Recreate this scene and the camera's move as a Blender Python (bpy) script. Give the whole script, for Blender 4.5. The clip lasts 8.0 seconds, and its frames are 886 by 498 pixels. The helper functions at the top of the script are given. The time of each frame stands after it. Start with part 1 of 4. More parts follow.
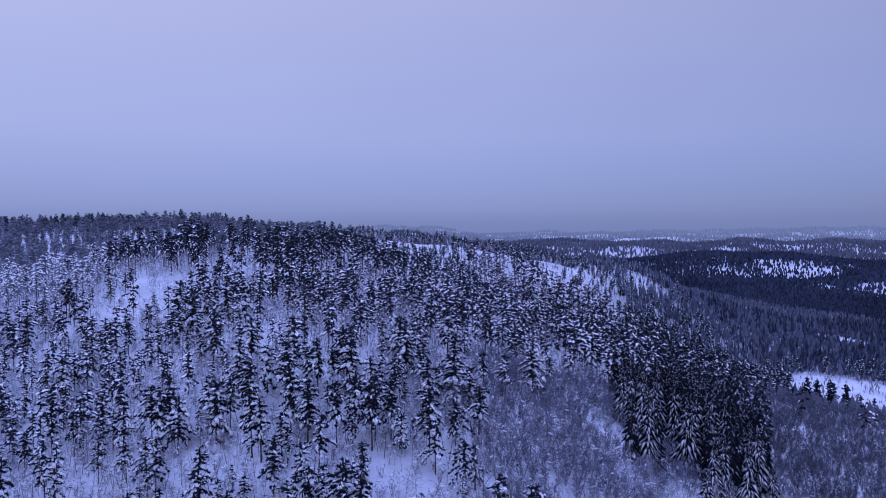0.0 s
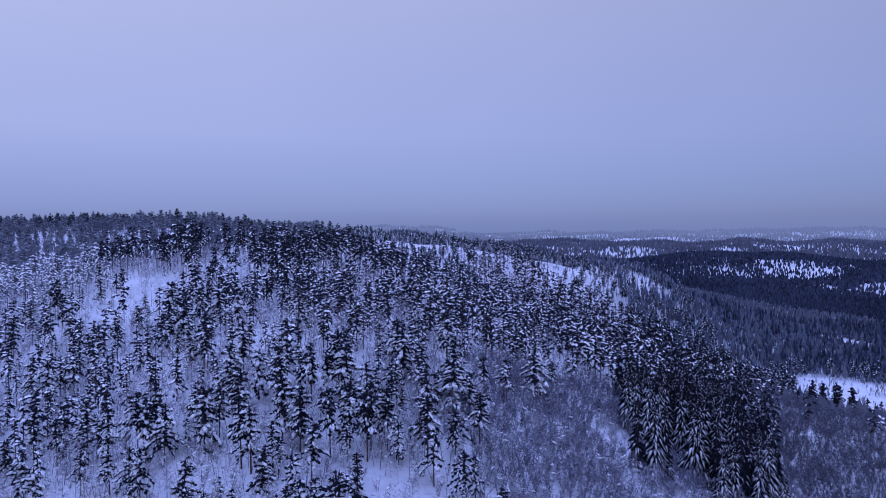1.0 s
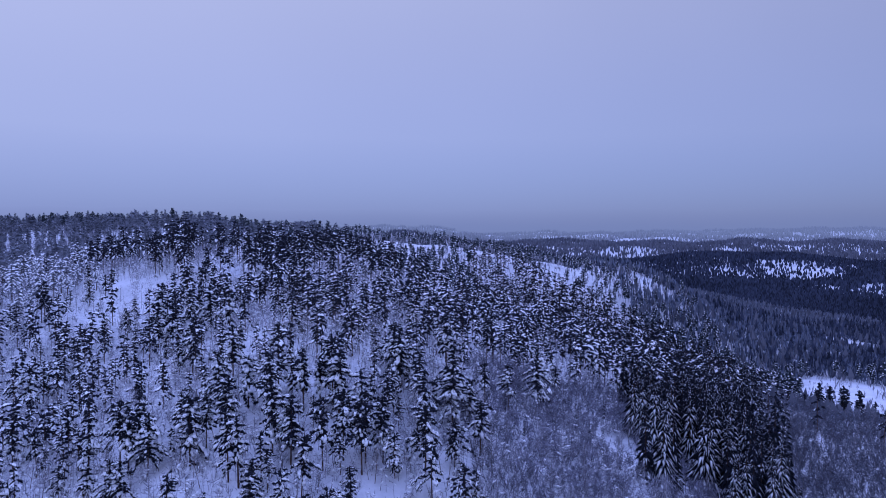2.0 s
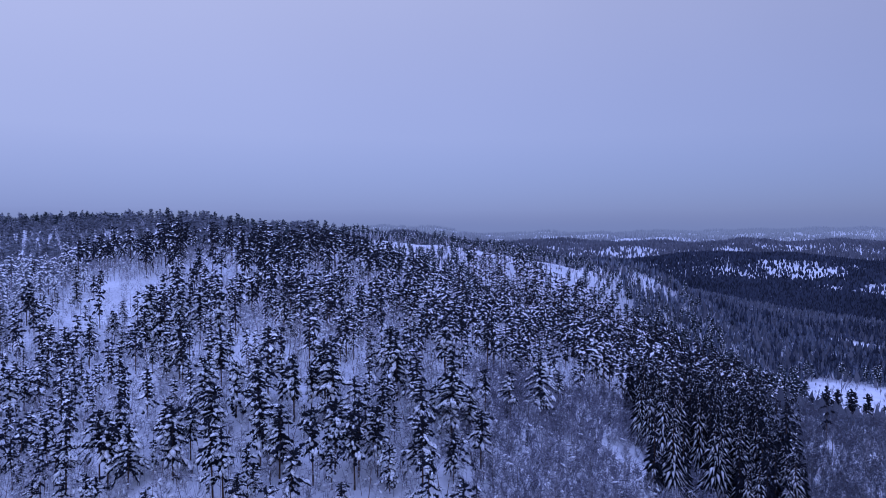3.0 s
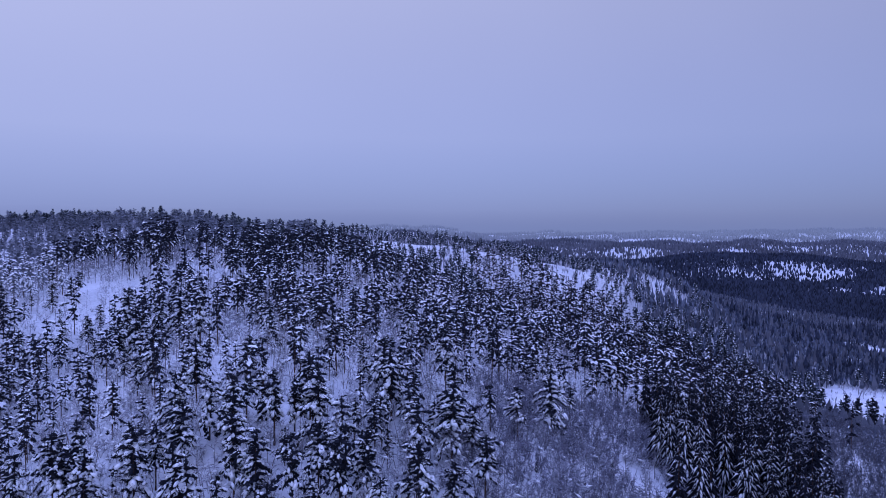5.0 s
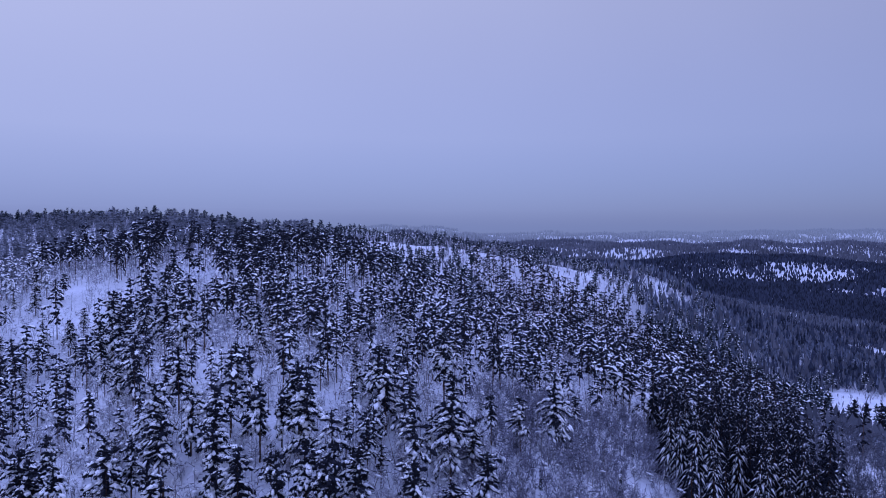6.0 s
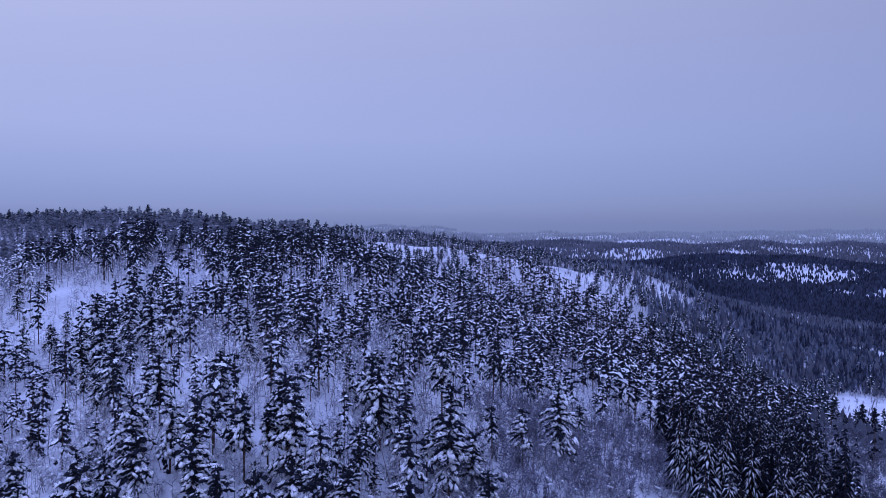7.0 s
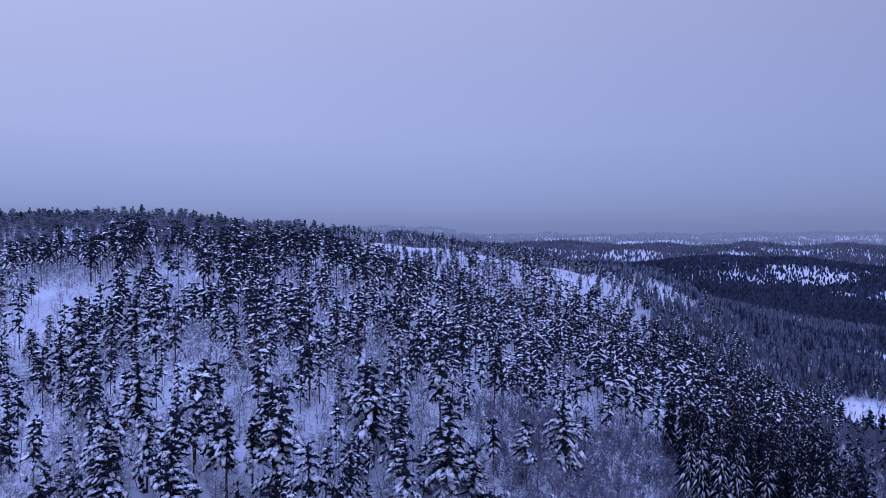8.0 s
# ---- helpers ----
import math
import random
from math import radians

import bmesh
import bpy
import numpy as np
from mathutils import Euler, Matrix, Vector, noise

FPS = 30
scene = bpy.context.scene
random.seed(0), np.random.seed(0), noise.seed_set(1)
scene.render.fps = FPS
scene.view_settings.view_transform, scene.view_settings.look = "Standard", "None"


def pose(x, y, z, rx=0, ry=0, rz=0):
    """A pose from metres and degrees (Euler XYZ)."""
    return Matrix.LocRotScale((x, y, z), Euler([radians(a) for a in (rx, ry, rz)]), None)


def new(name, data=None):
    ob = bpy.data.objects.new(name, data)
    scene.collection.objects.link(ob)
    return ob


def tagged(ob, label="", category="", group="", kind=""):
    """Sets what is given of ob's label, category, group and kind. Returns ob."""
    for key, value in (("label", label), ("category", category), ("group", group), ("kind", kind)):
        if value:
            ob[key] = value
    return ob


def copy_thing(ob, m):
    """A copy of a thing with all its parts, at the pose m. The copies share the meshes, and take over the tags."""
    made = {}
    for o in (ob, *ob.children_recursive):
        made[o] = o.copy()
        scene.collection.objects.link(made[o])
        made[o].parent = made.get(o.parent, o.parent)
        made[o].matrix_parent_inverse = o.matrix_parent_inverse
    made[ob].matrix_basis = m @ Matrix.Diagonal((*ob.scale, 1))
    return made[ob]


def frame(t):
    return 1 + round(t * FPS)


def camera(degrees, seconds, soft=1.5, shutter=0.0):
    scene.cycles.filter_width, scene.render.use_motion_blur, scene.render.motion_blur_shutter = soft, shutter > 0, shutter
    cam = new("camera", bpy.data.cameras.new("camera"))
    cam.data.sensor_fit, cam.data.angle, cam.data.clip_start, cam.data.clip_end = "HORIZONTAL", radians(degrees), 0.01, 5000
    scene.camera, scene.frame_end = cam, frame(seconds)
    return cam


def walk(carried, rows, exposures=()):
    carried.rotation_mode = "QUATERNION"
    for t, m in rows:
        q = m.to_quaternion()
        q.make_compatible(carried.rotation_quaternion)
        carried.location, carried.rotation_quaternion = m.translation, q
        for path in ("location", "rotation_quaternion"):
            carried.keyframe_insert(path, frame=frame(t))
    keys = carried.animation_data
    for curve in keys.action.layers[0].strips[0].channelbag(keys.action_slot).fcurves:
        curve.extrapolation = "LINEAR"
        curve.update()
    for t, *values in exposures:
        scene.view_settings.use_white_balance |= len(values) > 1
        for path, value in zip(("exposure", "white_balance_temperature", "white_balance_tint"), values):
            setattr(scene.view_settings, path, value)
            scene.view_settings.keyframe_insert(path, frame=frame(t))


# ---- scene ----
# The flight: level, straight ahead, about 7 m/s, the lens dipped a little below the horizon.
EYE = 45.0
cam = camera(65.1, 8.0, soft=0.9)
PATH = [
    (0.0, 0.00, 0.00, 0.00, 0.000, -1.600, 0.000),
    (0.5, 0.05, 2.98, -0.01, -0.029, -1.606, -0.030),
    (1.0, 0.10, 6.16, 0.00, -0.032, -1.610, -0.054),
    (1.5, 0.16, 9.52, 0.00, -0.045, -1.616, -0.070),
    (3.0, 0.58, 20.23, -0.10, -0.049, -1.620, -0.080),
    (3.5, 0.69, 23.71, -0.18, -0.048, -1.626, -0.122),
    (4.0, 0.82, 27.38, -0.22, 0.010, -1.626, -0.164),
    (4.5, 0.91, 31.11, -0.21, 0.156, -1.630, -0.211),
    (6.0, 1.18, 42.62, -0.01, 0.138, -1.605, -0.339),
    (6.5, 1.26, 46.25, 0.07, 0.110, -1.608, -0.362),
    (7.0, 1.33, 49.88, 0.14, 0.054, -1.598, -0.414),
    (7.5, 1.34, 53.41, 0.14, 0.011, -1.575, -0.478),
    (8.0, 1.34, 57.00, 0.15, -0.032, -1.530, -0.544),
]
STOPS = -0.34
walk(cam, [(t, pose(x, y, EYE + z, 0, 0, yaw) @ pose(0, 0, 0, 90 + pitch) @ pose(0, 0, 0, 0, 0, -roll)) for t, x, y, z, yaw, pitch, roll in PATH],
     [(0.0, STOPS, 4376, 45.8), (1.3, STOPS, 4325, 43.2), (3.7, STOPS, 4325, 43.2), (4.5, STOPS, 4380, 45), (6.0, STOPS, 4385, 44.4), (8.0, STOPS, 4370, 43.4)])

# ---------------------------------------------------------------- light: an overcast winter dusk
SUN_UP, SUN_ROUND = radians(28), radians(200)
world = bpy.data.worlds.new("overcast_sky")
scene.world = world
world.use_nodes = True
wt = world.node_tree
wt.nodes.clear()


def wnode(kind, **settings):
    n = wt.nodes.new(kind)
    for k, v in settings.items():
        n.inputs[k].default_value = v
    return n


sky = wt.nodes.new("ShaderNodeTexSky")
sky.sky_type, sky.sun_disc = "NISHITA", False
sky.sun_elevation, sky.sun_rotation = SUN_UP, SUN_ROUND
sky_bg = wnode("ShaderNodeBackground", Strength=0.02)
wt.links.new(sky.outputs[0], sky_bg.inputs[0])
coord = wt.nodes.new("ShaderNodeTexCoord")
split = wt.nodes.new("ShaderNodeSeparateXYZ")
wt.links.new(coord.outputs["Generated"], split.inputs[0])
ramp = wt.nodes.new("ShaderNodeValToRGB")
for i, (at, v, red, blue) in enumerate(((0.0, 0.225, 0.98, 0.99), (0.03, 0.255, 0.98, 0.92), (0.13, 0.39, 1.085, 0.72), (0.36, 0.505, 1.13, 0.645), (0.6, 0.76, 1.0, 1.0), (1.0, 1.03, 0.97, 1.14))):
    e = ramp.color_ramp.elements[i] if i < 2 else ramp.color_ramp.elements.new(at)
    e.position, e.color = at, (v * red, v, v * blue, 1)
wt.links.new(split.outputs[2], ramp.inputs[0])
drift = wnode("ShaderNodeTexNoise", Scale=1.6, Detail=3.0)
wt.links.new(coord.outputs["Generated"], drift.inputs["Vector"])
soft_map = wt.nodes.new("ShaderNodeMapRange")
soft_map.inputs[3].default_value, soft_map.inputs[4].default_value = 0.93, 1.07
wt.links.new(drift.outputs[0], soft_map.inputs[0])
thick = wt.nodes.new("ShaderNodeMath")  # the cover is thicker to the east
thick.operation = "MULTIPLY_ADD"
thick.inputs[1].default_value, thick.inputs[2].default_value = -0.38, 1.02
wt.links.new(split.outputs[0], thick.inputs[0])
cover = wt.nodes.new("ShaderNodeMath")
cover.operation = "MULTIPLY"
wt.links.new(thick.outputs[0], cover.inputs[0])
wt.links.new(soft_map.outputs[0], cover.inputs[1])
cloud_bg = wnode("ShaderNodeBackground")
wt.links.new(ramp.outputs[0], cloud_bg.inputs[0])
wt.links.new(cover.outputs[0], cloud_bg.inputs[1])
both = wt.nodes.new("ShaderNodeAddShader")
wt.links.new(sky_bg.outputs[0], both.inputs[0])
wt.links.new(cloud_bg.outputs[0], both.inputs[1])
wt.links.new(both.outputs[0], wt.nodes.new("ShaderNodeOutputWorld").inputs[0])

sun_data = bpy.data.lights.new("sun", "SUN")
sun_data.energy, sun_data.angle, sun_data.color = 0.5, radians(30), (1.0, 0.97, 0.93)
sun = new("sun", sun_data)
sun.matrix_world = Matrix.Rotation(-SUN_ROUND, 4, "Z") @ Matrix.Rotation(math.pi / 2 - SUN_UP, 4, "X") @ Matrix.Rotation(math.pi, 4, "Z")


# ---------------------------------------------------------------- materials
def material(name, low, high, scale, rough=0.85, bump=0.0, bump_scale=30.0, per_island=0.0, per_object=0.0, fine=0.3, rime=0.0):
    """Two colours mixed by a coarse and a fine noise in metres, with optional shifts for each clump or each thing, and rime on a share of the clumps."""
    m = bpy.data.materials.new(name)
    m.use_nodes = True
    nt = m.node_tree
    bsdf = nt.nodes["Principled BSDF"]
    bsdf.inputs["Roughness"].default_value = rough
    bsdf.inputs["Specular IOR Level"].default_value = 0.12
    where = nt.nodes.new("ShaderNodeNewGeometry")
    coarse, small = nt.nodes.new("ShaderNodeTexNoise"), nt.nodes.new("ShaderNodeTexNoise")
    coarse.inputs["Scale"].default_value, small.inputs["Scale"].default_value = scale, scale * 9
    coarse.inputs["Detail"].default_value = 4
    for n in (coarse, small):
        nt.links.new(where.outputs["Position"], n.inputs["Vector"])
    mix = nt.nodes.new("ShaderNodeMath")
    mix.operation = "MULTIPLY_ADD"
    nt.links.new(small.outputs[0], mix.inputs[0])
    mix.inputs[1].default_value = fine
    nt.links.new(coarse.outputs[0], mix.inputs[2])
    value = mix.outputs[0]
    shifts = []
    if per_island:
        shifts.append((where.outputs["Random Per Island"], per_island))
    if per_object:
        shifts.append((nt.nodes.new("ShaderNodeObjectInfo").outputs["Random"], per_object))
    for out, amount in shifts:
        add = nt.nodes.new("ShaderNodeMath")
        add.operation = "MULTIPLY_ADD"
        nt.links.new(out, add.inputs[0])
        add.inputs[1].default_value = amount
        nt.links.new(value, add.inputs[2])
        value = add.outputs[0]
    spread = nt.nodes.new("ShaderNodeMapRange")
    total = 1 + fine + per_island + per_object
    spread.inputs[1].default_value, spread.inputs[2].default_value = total * 0.32, total * 0.68
    nt.links.new(value, spread.inputs[0])
    col = nt.nodes.new("ShaderNodeMix")
    col.data_type = "RGBA"
    nt.links.new(spread.outputs[0], col.inputs[0])
    col.inputs[6].default_value, col.inputs[7].default_value = (*low, 1), (*high, 1)
    nt.links.new(col.outputs[2], bsdf.inputs["Base Color"])
    if bump:
        rel = nt.nodes.new("ShaderNodeTexNoise")
        rel.inputs["Scale"].default_value, rel.inputs["Detail"].default_value = bump_scale, 5
        nt.links.new(where.outputs["Position"], rel.inputs["Vector"])
        b = nt.nodes.new("ShaderNodeBump")
        b.inputs["Strength"].default_value, b.inputs["Distance"].default_value = bump, 1.0 / bump_scale
        nt.links.new(rel.outputs[0], b.inputs["Height"])
        nt.links.new(b.outputs[0], bsdf.inputs["Normal"])
    if rime:
        some = nt.nodes.new("ShaderNodeMath")
        some.operation = "GREATER_THAN"
        some.inputs[1].default_value = 1 - rime
        nt.links.new(where.outputs["Random Per Island"], some.inputs[0])
        dust = nt.nodes.new("ShaderNodeMix")
        dust.data_type = "RGBA"
        nt.links.new(some.outputs[0], dust.inputs[0])
        nt.links.new(col.outputs[2], dust.inputs[6])
        dust.inputs[7].default_value = (0.24, 0.255, 0.28, 1)
        nt.links.new(dust.outputs[2], bsdf.inputs["Base Color"])
    return m


SNOW_GROUND = material("snow_ground", (0.55, 0.56, 0.585), (0.82, 0.83, 0.85), 0.09, 0.7, 0.5, 0.7)
SNOW_LOAD = material("snow_load", (0.84, 0.85, 0.87), (0.94, 0.945, 0.955), 0.6, 0.65, 0.4, 5.0, 0.3)
NEEDLES = material("pine_needles", (0.007, 0.008, 0.014), (0.020, 0.022, 0.034), 0.5, 0.8, 0, 1, 0.6, 0.5, 0.3, 0.035)
SPRUCE = material("spruce_needles", (0.006, 0.007, 0.012), (0.015, 0.017, 0.027), 0.5, 0.8, 0, 1, 0.6, 0.5, 0.3, 0.02)
BARK = material("pine_bark", (0.045, 0.032, 0.026), (0.12, 0.075, 0.05), 1.5, 0.9, 0.6, 12.0, 0, 0.4)
TWIG = material("frosted_twigs", (0.074, 0.072, 0.097), (0.275, 0.275, 0.33), 0.25, 0.85, 0, 1, 1.4, 0.3)
FROST_TWIG = material("hoarfrost_twigs", (0.145, 0.143, 0.17), (0.56, 0.56, 0.61), 0.25, 0.85, 0, 1, 1.4, 0.3)
BARE_TWIG = material("bare_violet_twigs", (0.03, 0.031, 0.043), (0.15, 0.155, 0.19), 0.2, 0.85, 0, 1, 1.3, 0.3)
BIRCH_BARK = material("birch_bark", (0.06, 0.055, 0.055), (0.34, 0.32, 0.31), 2.5, 0.85, 0.3, 9.0, 0, 0.3)
# distance haze put into the colour: bluer and paler than the near needles
HAZE_NEEDLES = material("haze_blue_far_needles", (0.017, 0.021, 0.034), (0.066, 0.076, 0.116), 0.0045, 0.85, 0, 1, 0.9)
FAR_TWIG = material("far_birch_twigs", (0.065, 0.074, 0.094), (0.21, 0.23, 0.285), 0.06, 0.85, 0, 1, 1.2)
# a dusting of rime, and the lift of haze mixed into the colour
RIME_HAZE_PINE = material("rime_and_haze_pine_needles", (0.018, 0.025, 0.031), (0.06, 0.075, 0.092), 0.05, 0.8, 0, 1, 0.7, 0, 0.3, 0.16)
HOAR_PINE = material("hoarfrosted_pine_needles", (0.075, 0.081, 0.1), (0.31, 0.325, 0.37), 0.04, 0.85, 0, 1, 0.8)
# lighter blue of haze painted into the needles, to set the farther ridges apart
MIDDLE_NEEDLES = material("haze_pale_needles", (0.088, 0.094, 0.118), (0.165, 0.172, 0.205), 0.006, 0.85, 0, 1, 0.7)
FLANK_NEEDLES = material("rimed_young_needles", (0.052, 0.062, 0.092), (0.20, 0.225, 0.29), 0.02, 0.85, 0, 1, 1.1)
# palest of all: the haze over the last kilometres is in this colour
DISTANT_NEEDLES = material("haze_pale_distant_needles", (0.19, 0.20, 0.225), (0.34, 0.35, 0.38), 0.008, 0.85, 0, 1, 0.9)

# ---------------------------------------------------------------- the lie of the land
# TERRAIN BEGIN
KNOLLS = ((-90, 260, 60, 19.4), (-40, 170, 45, 27.8), (-90, 190, 50, -12.8), (5, 180, 40, -0.8), (30, 240, 50, 15.5), (-150, 330, 80, -0.8), (-40, 330, 70, 16.0), (-140, 430, 70, 9.4), (-10, 415, 60, 22.3), (140, 520, 45, 28.9), (80, 440, 50, 32.9), (100, 640, 90, 39.9), (-40, 650, 120, 9.1), (-160, 860, 180, 30.4), (250, 430, 90, -4.6), (180, 330, 70, 5.1), (110, 230, 60, 4.9), (60, 170, 50, -4.0), (-60, 120, 50, -19.4), (240, 600, 80, -0.4), (-300, 500, 150, 32.0), (-50, 0, 120, -7.4), (200, 80, 120, 3.3), (0, 120, 50, 16.1), (172, 462, 36, 15.0), (245, 575, 55, 13.0), (105, 388, 28, -8.0))
HILLS = ((-38, 500, 62, 30, 6), (-90, 475, 30, 30, 3), (-165, 450, 38, 45, 7), (-33, 428, 24, 18, 4), (14, 420, 18, 16, 4), (700, 1450, 240, 115, 36), (830, 1090, 130, 80, 31), (300, 1500, 260, 160, 16), (560, 1880, 130, 70, 9), (1000, 2050, 600, 190, 46), (760, 2230, 150, 80, 16), (1250, 2300, 160, 80, 18), (300, 2100, 300, 170, 30), (1500, 2150, 300, 190, 22), (700, 2750, 500, 200, 48),
         (1900, 2800, 600, 220, 54), (400, 3500, 500, 260, 42), (1600, 3700, 800, 260, 62), (2700, 4000, 700, 300, 66), (1000, 4300, 1500, 200, 68))


def ripple(x, y, size):
    """Gentle unevenness of about that size, between -1 and 1."""
    a, b = x / size, y / size
    return (np.sin(1.7 * a + 0.9 * b + 0.4) + np.sin(-1.1 * a + 1.9 * b + 2.1) + np.sin(2.9 * a - 0.7 * b + 4.0) + np.sin(0.6 * a + 3.1 * b + 1.3)) / 4


def height(x, y):
    x, y = np.asarray(x, float), np.asarray(y, float)
    z = -22 - 30 * np.tanh((x - 40) / 140)
    for cx, cy, s, h in KNOLLS:
        z = z + h * np.exp(-((x - cx) ** 2 + (y - cy) ** 2) / (2 * s * s))
    for cx, cy, sx, sy, h in HILLS:
        z = z + h * np.exp(-(x - cx) ** 2 / (2 * sx * sx) - (y - cy) ** 2 / (2 * sy * sy))
    far = np.clip((np.hypot(x, y) - 900) / 900, 0, 1)
    z = z + 1.1 * ripple(x, y, 14) + 2.0 * ripple(x + 40, y, 46) + far * (8 * ripple(x, y, 120) + 4 * ripple(y, x, 420) + 5 * ripple(x + 100, y, 47)) + np.clip((y - 1450) / 500, 0, 1) * 13 * ripple(x - 0.4 * y, y, 150)
    bog = np.clip((1.36 - np.hypot((x - 272 - 0.45 * (y - 420)) / 92, (y - 422) / 84)) / 0.5, 0, 1)
    bog = bog * bog * (3 - 2 * bog)
    return z * (1 - bog) - 51.0 * bog
# TERRAIN END


def mesh_from(name, verts, faces, smooth=False):
    """A mesh of triangles from two arrays."""
    me = bpy.data.meshes.new(name)
    v, f = np.asarray(verts, np.float32), np.asarray(faces, np.int32)
    n, k = f.shape
    me.vertices.add(len(v))
    me.vertices.foreach_set("co", v.ravel())
    me.loops.add(n * k)
    me.loops.foreach_set("vertex_index", f.ravel())
    me.polygons.add(n)
    me.polygons.foreach_set("loop_start", np.arange(0, n * k, k, dtype=np.int32))
    me.polygons.foreach_set("use_smooth", np.full(n, smooth))
    me.update(calc_edges=True)
    me.validate()
    return me


def part(name, data, mat, parent=None, label=""):
    ob = new(name, data)
    if not data.materials:
        data.materials.append(mat)
    ob.parent = parent
    return tagged(ob, label)


def ground_sheet():
    nx, ny = 250, 300
    u = np.linspace(-1, 1, nx)
    xs = 40 + np.sign(u) * (420 * np.abs(u) + 4560 * np.abs(u) ** 5)
    v = np.linspace(-1, 1, ny)
    ys = 260 + np.sign(v) * (330 * np.abs(v) + 4350 * np.abs(v) ** 5)
    gx, gy = np.meshgrid(xs, ys)
    gz = height(gx, gy)
    i = np.arange(nx * ny).reshape(ny, nx)
    quads = np.stack([i[:-1, :-1], i[:-1, 1:], i[1:, 1:], i[1:, :-1]], -1).reshape(-1, 4)
    ob = new("ground", mesh_from("ground", np.stack([gx, gy, gz], -1).reshape(-1, 3), quads, True))
    ob.data.materials.append(SNOW_GROUND)
    return tagged(ob, "hilly ground under deep smooth fresh snow", "ground", kind="structure")


ground_sheet()


def haze_veil():
    """A thin glowing sheet added for haze and low cloud, which swallows the farthest ridge."""
    m = bpy.data.materials.new("haze_veil")
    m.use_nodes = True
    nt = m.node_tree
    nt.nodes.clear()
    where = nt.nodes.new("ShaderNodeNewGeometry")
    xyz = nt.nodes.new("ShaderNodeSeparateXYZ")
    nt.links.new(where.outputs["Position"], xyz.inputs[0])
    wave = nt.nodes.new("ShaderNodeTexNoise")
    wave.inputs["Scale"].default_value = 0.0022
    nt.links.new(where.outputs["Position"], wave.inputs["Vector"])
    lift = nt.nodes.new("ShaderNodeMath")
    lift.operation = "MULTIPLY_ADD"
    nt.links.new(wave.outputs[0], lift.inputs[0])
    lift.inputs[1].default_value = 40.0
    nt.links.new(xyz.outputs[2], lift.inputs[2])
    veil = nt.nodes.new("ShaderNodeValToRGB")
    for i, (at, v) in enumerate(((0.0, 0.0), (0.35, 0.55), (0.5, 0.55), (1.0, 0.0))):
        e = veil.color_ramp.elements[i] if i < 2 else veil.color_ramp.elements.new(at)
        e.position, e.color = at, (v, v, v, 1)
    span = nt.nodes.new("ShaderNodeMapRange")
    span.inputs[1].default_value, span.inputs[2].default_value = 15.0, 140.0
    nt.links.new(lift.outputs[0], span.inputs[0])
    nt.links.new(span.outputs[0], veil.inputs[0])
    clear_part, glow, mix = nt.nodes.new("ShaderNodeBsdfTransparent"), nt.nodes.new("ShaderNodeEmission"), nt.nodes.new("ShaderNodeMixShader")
    # the sheet gives off its own glow, in the tone of the low sky
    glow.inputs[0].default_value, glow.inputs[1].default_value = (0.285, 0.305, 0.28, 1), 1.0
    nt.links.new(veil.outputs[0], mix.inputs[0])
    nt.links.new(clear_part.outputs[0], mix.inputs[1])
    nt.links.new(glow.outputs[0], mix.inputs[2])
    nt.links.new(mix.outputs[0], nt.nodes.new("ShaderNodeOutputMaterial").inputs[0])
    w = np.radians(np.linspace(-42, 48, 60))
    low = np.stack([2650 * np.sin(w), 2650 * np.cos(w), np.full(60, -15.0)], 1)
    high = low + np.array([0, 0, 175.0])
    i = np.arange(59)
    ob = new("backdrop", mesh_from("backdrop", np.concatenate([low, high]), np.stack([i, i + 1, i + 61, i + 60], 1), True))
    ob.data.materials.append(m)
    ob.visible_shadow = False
    return tagged(ob, "thin glowing sheet for haze and low cloud on the farthest hills", "backdrop", kind="structure")


haze_veil()


# ---------------------------------------------------------------- tree pieces, as arrays of points and triangles
class Shape:
    def __init__(self):
        self.v, self.f, self.n = [], [], 0

    def add(self, v, f):
        self.v.append(np.asarray(v, float))
        self.f.append(np.asarray(f, int) + self.n)
        self.n += len(v)

    def arrays(self):
        return np.concatenate(self.v), np.concatenate(self.f)

    def mesh(self, name, smooth=False):
        return mesh_from(name, *self.arrays(), smooth)


PHI = (1 + 5 ** 0.5) / 2
ICO_V = np.array([(-1, PHI, 0), (1, PHI, 0), (-1, -PHI, 0), (1, -PHI, 0), (0, -1, PHI), (0, 1, PHI), (0, -1, -PHI), (0, 1, -PHI), (PHI, 0, -1), (PHI, 0, 1), (-PHI, 0, -1), (-PHI, 0, 1)]) / 1.902
ICO_F = np.array([(0, 11, 5), (0, 5, 1), (0, 1, 7), (0, 7, 10), (0, 10, 11), (1, 5, 9), (5, 11, 4), (11, 10, 2), (10, 7, 6), (7, 1, 8),
                  (3, 9, 4), (3, 4, 2), (3, 2, 6), (3, 6, 8), (3, 8, 9), (4, 9, 5), (2, 4, 11), (6, 2, 10), (8, 6, 7), (9, 8, 1)])
OCT_V = np.array([(1, 0, 0), (0, 1, 0), (-1, 0, 0), (0, -1, 0), (0, 0, 1), (0, 0, -1)], float)
OCT_F = np.array([(0, 1, 4), (1, 2, 4), (2, 3, 4), (3, 0, 4), (1, 0, 5), (2, 1, 5), (3, 2, 5), (0, 3, 5)])


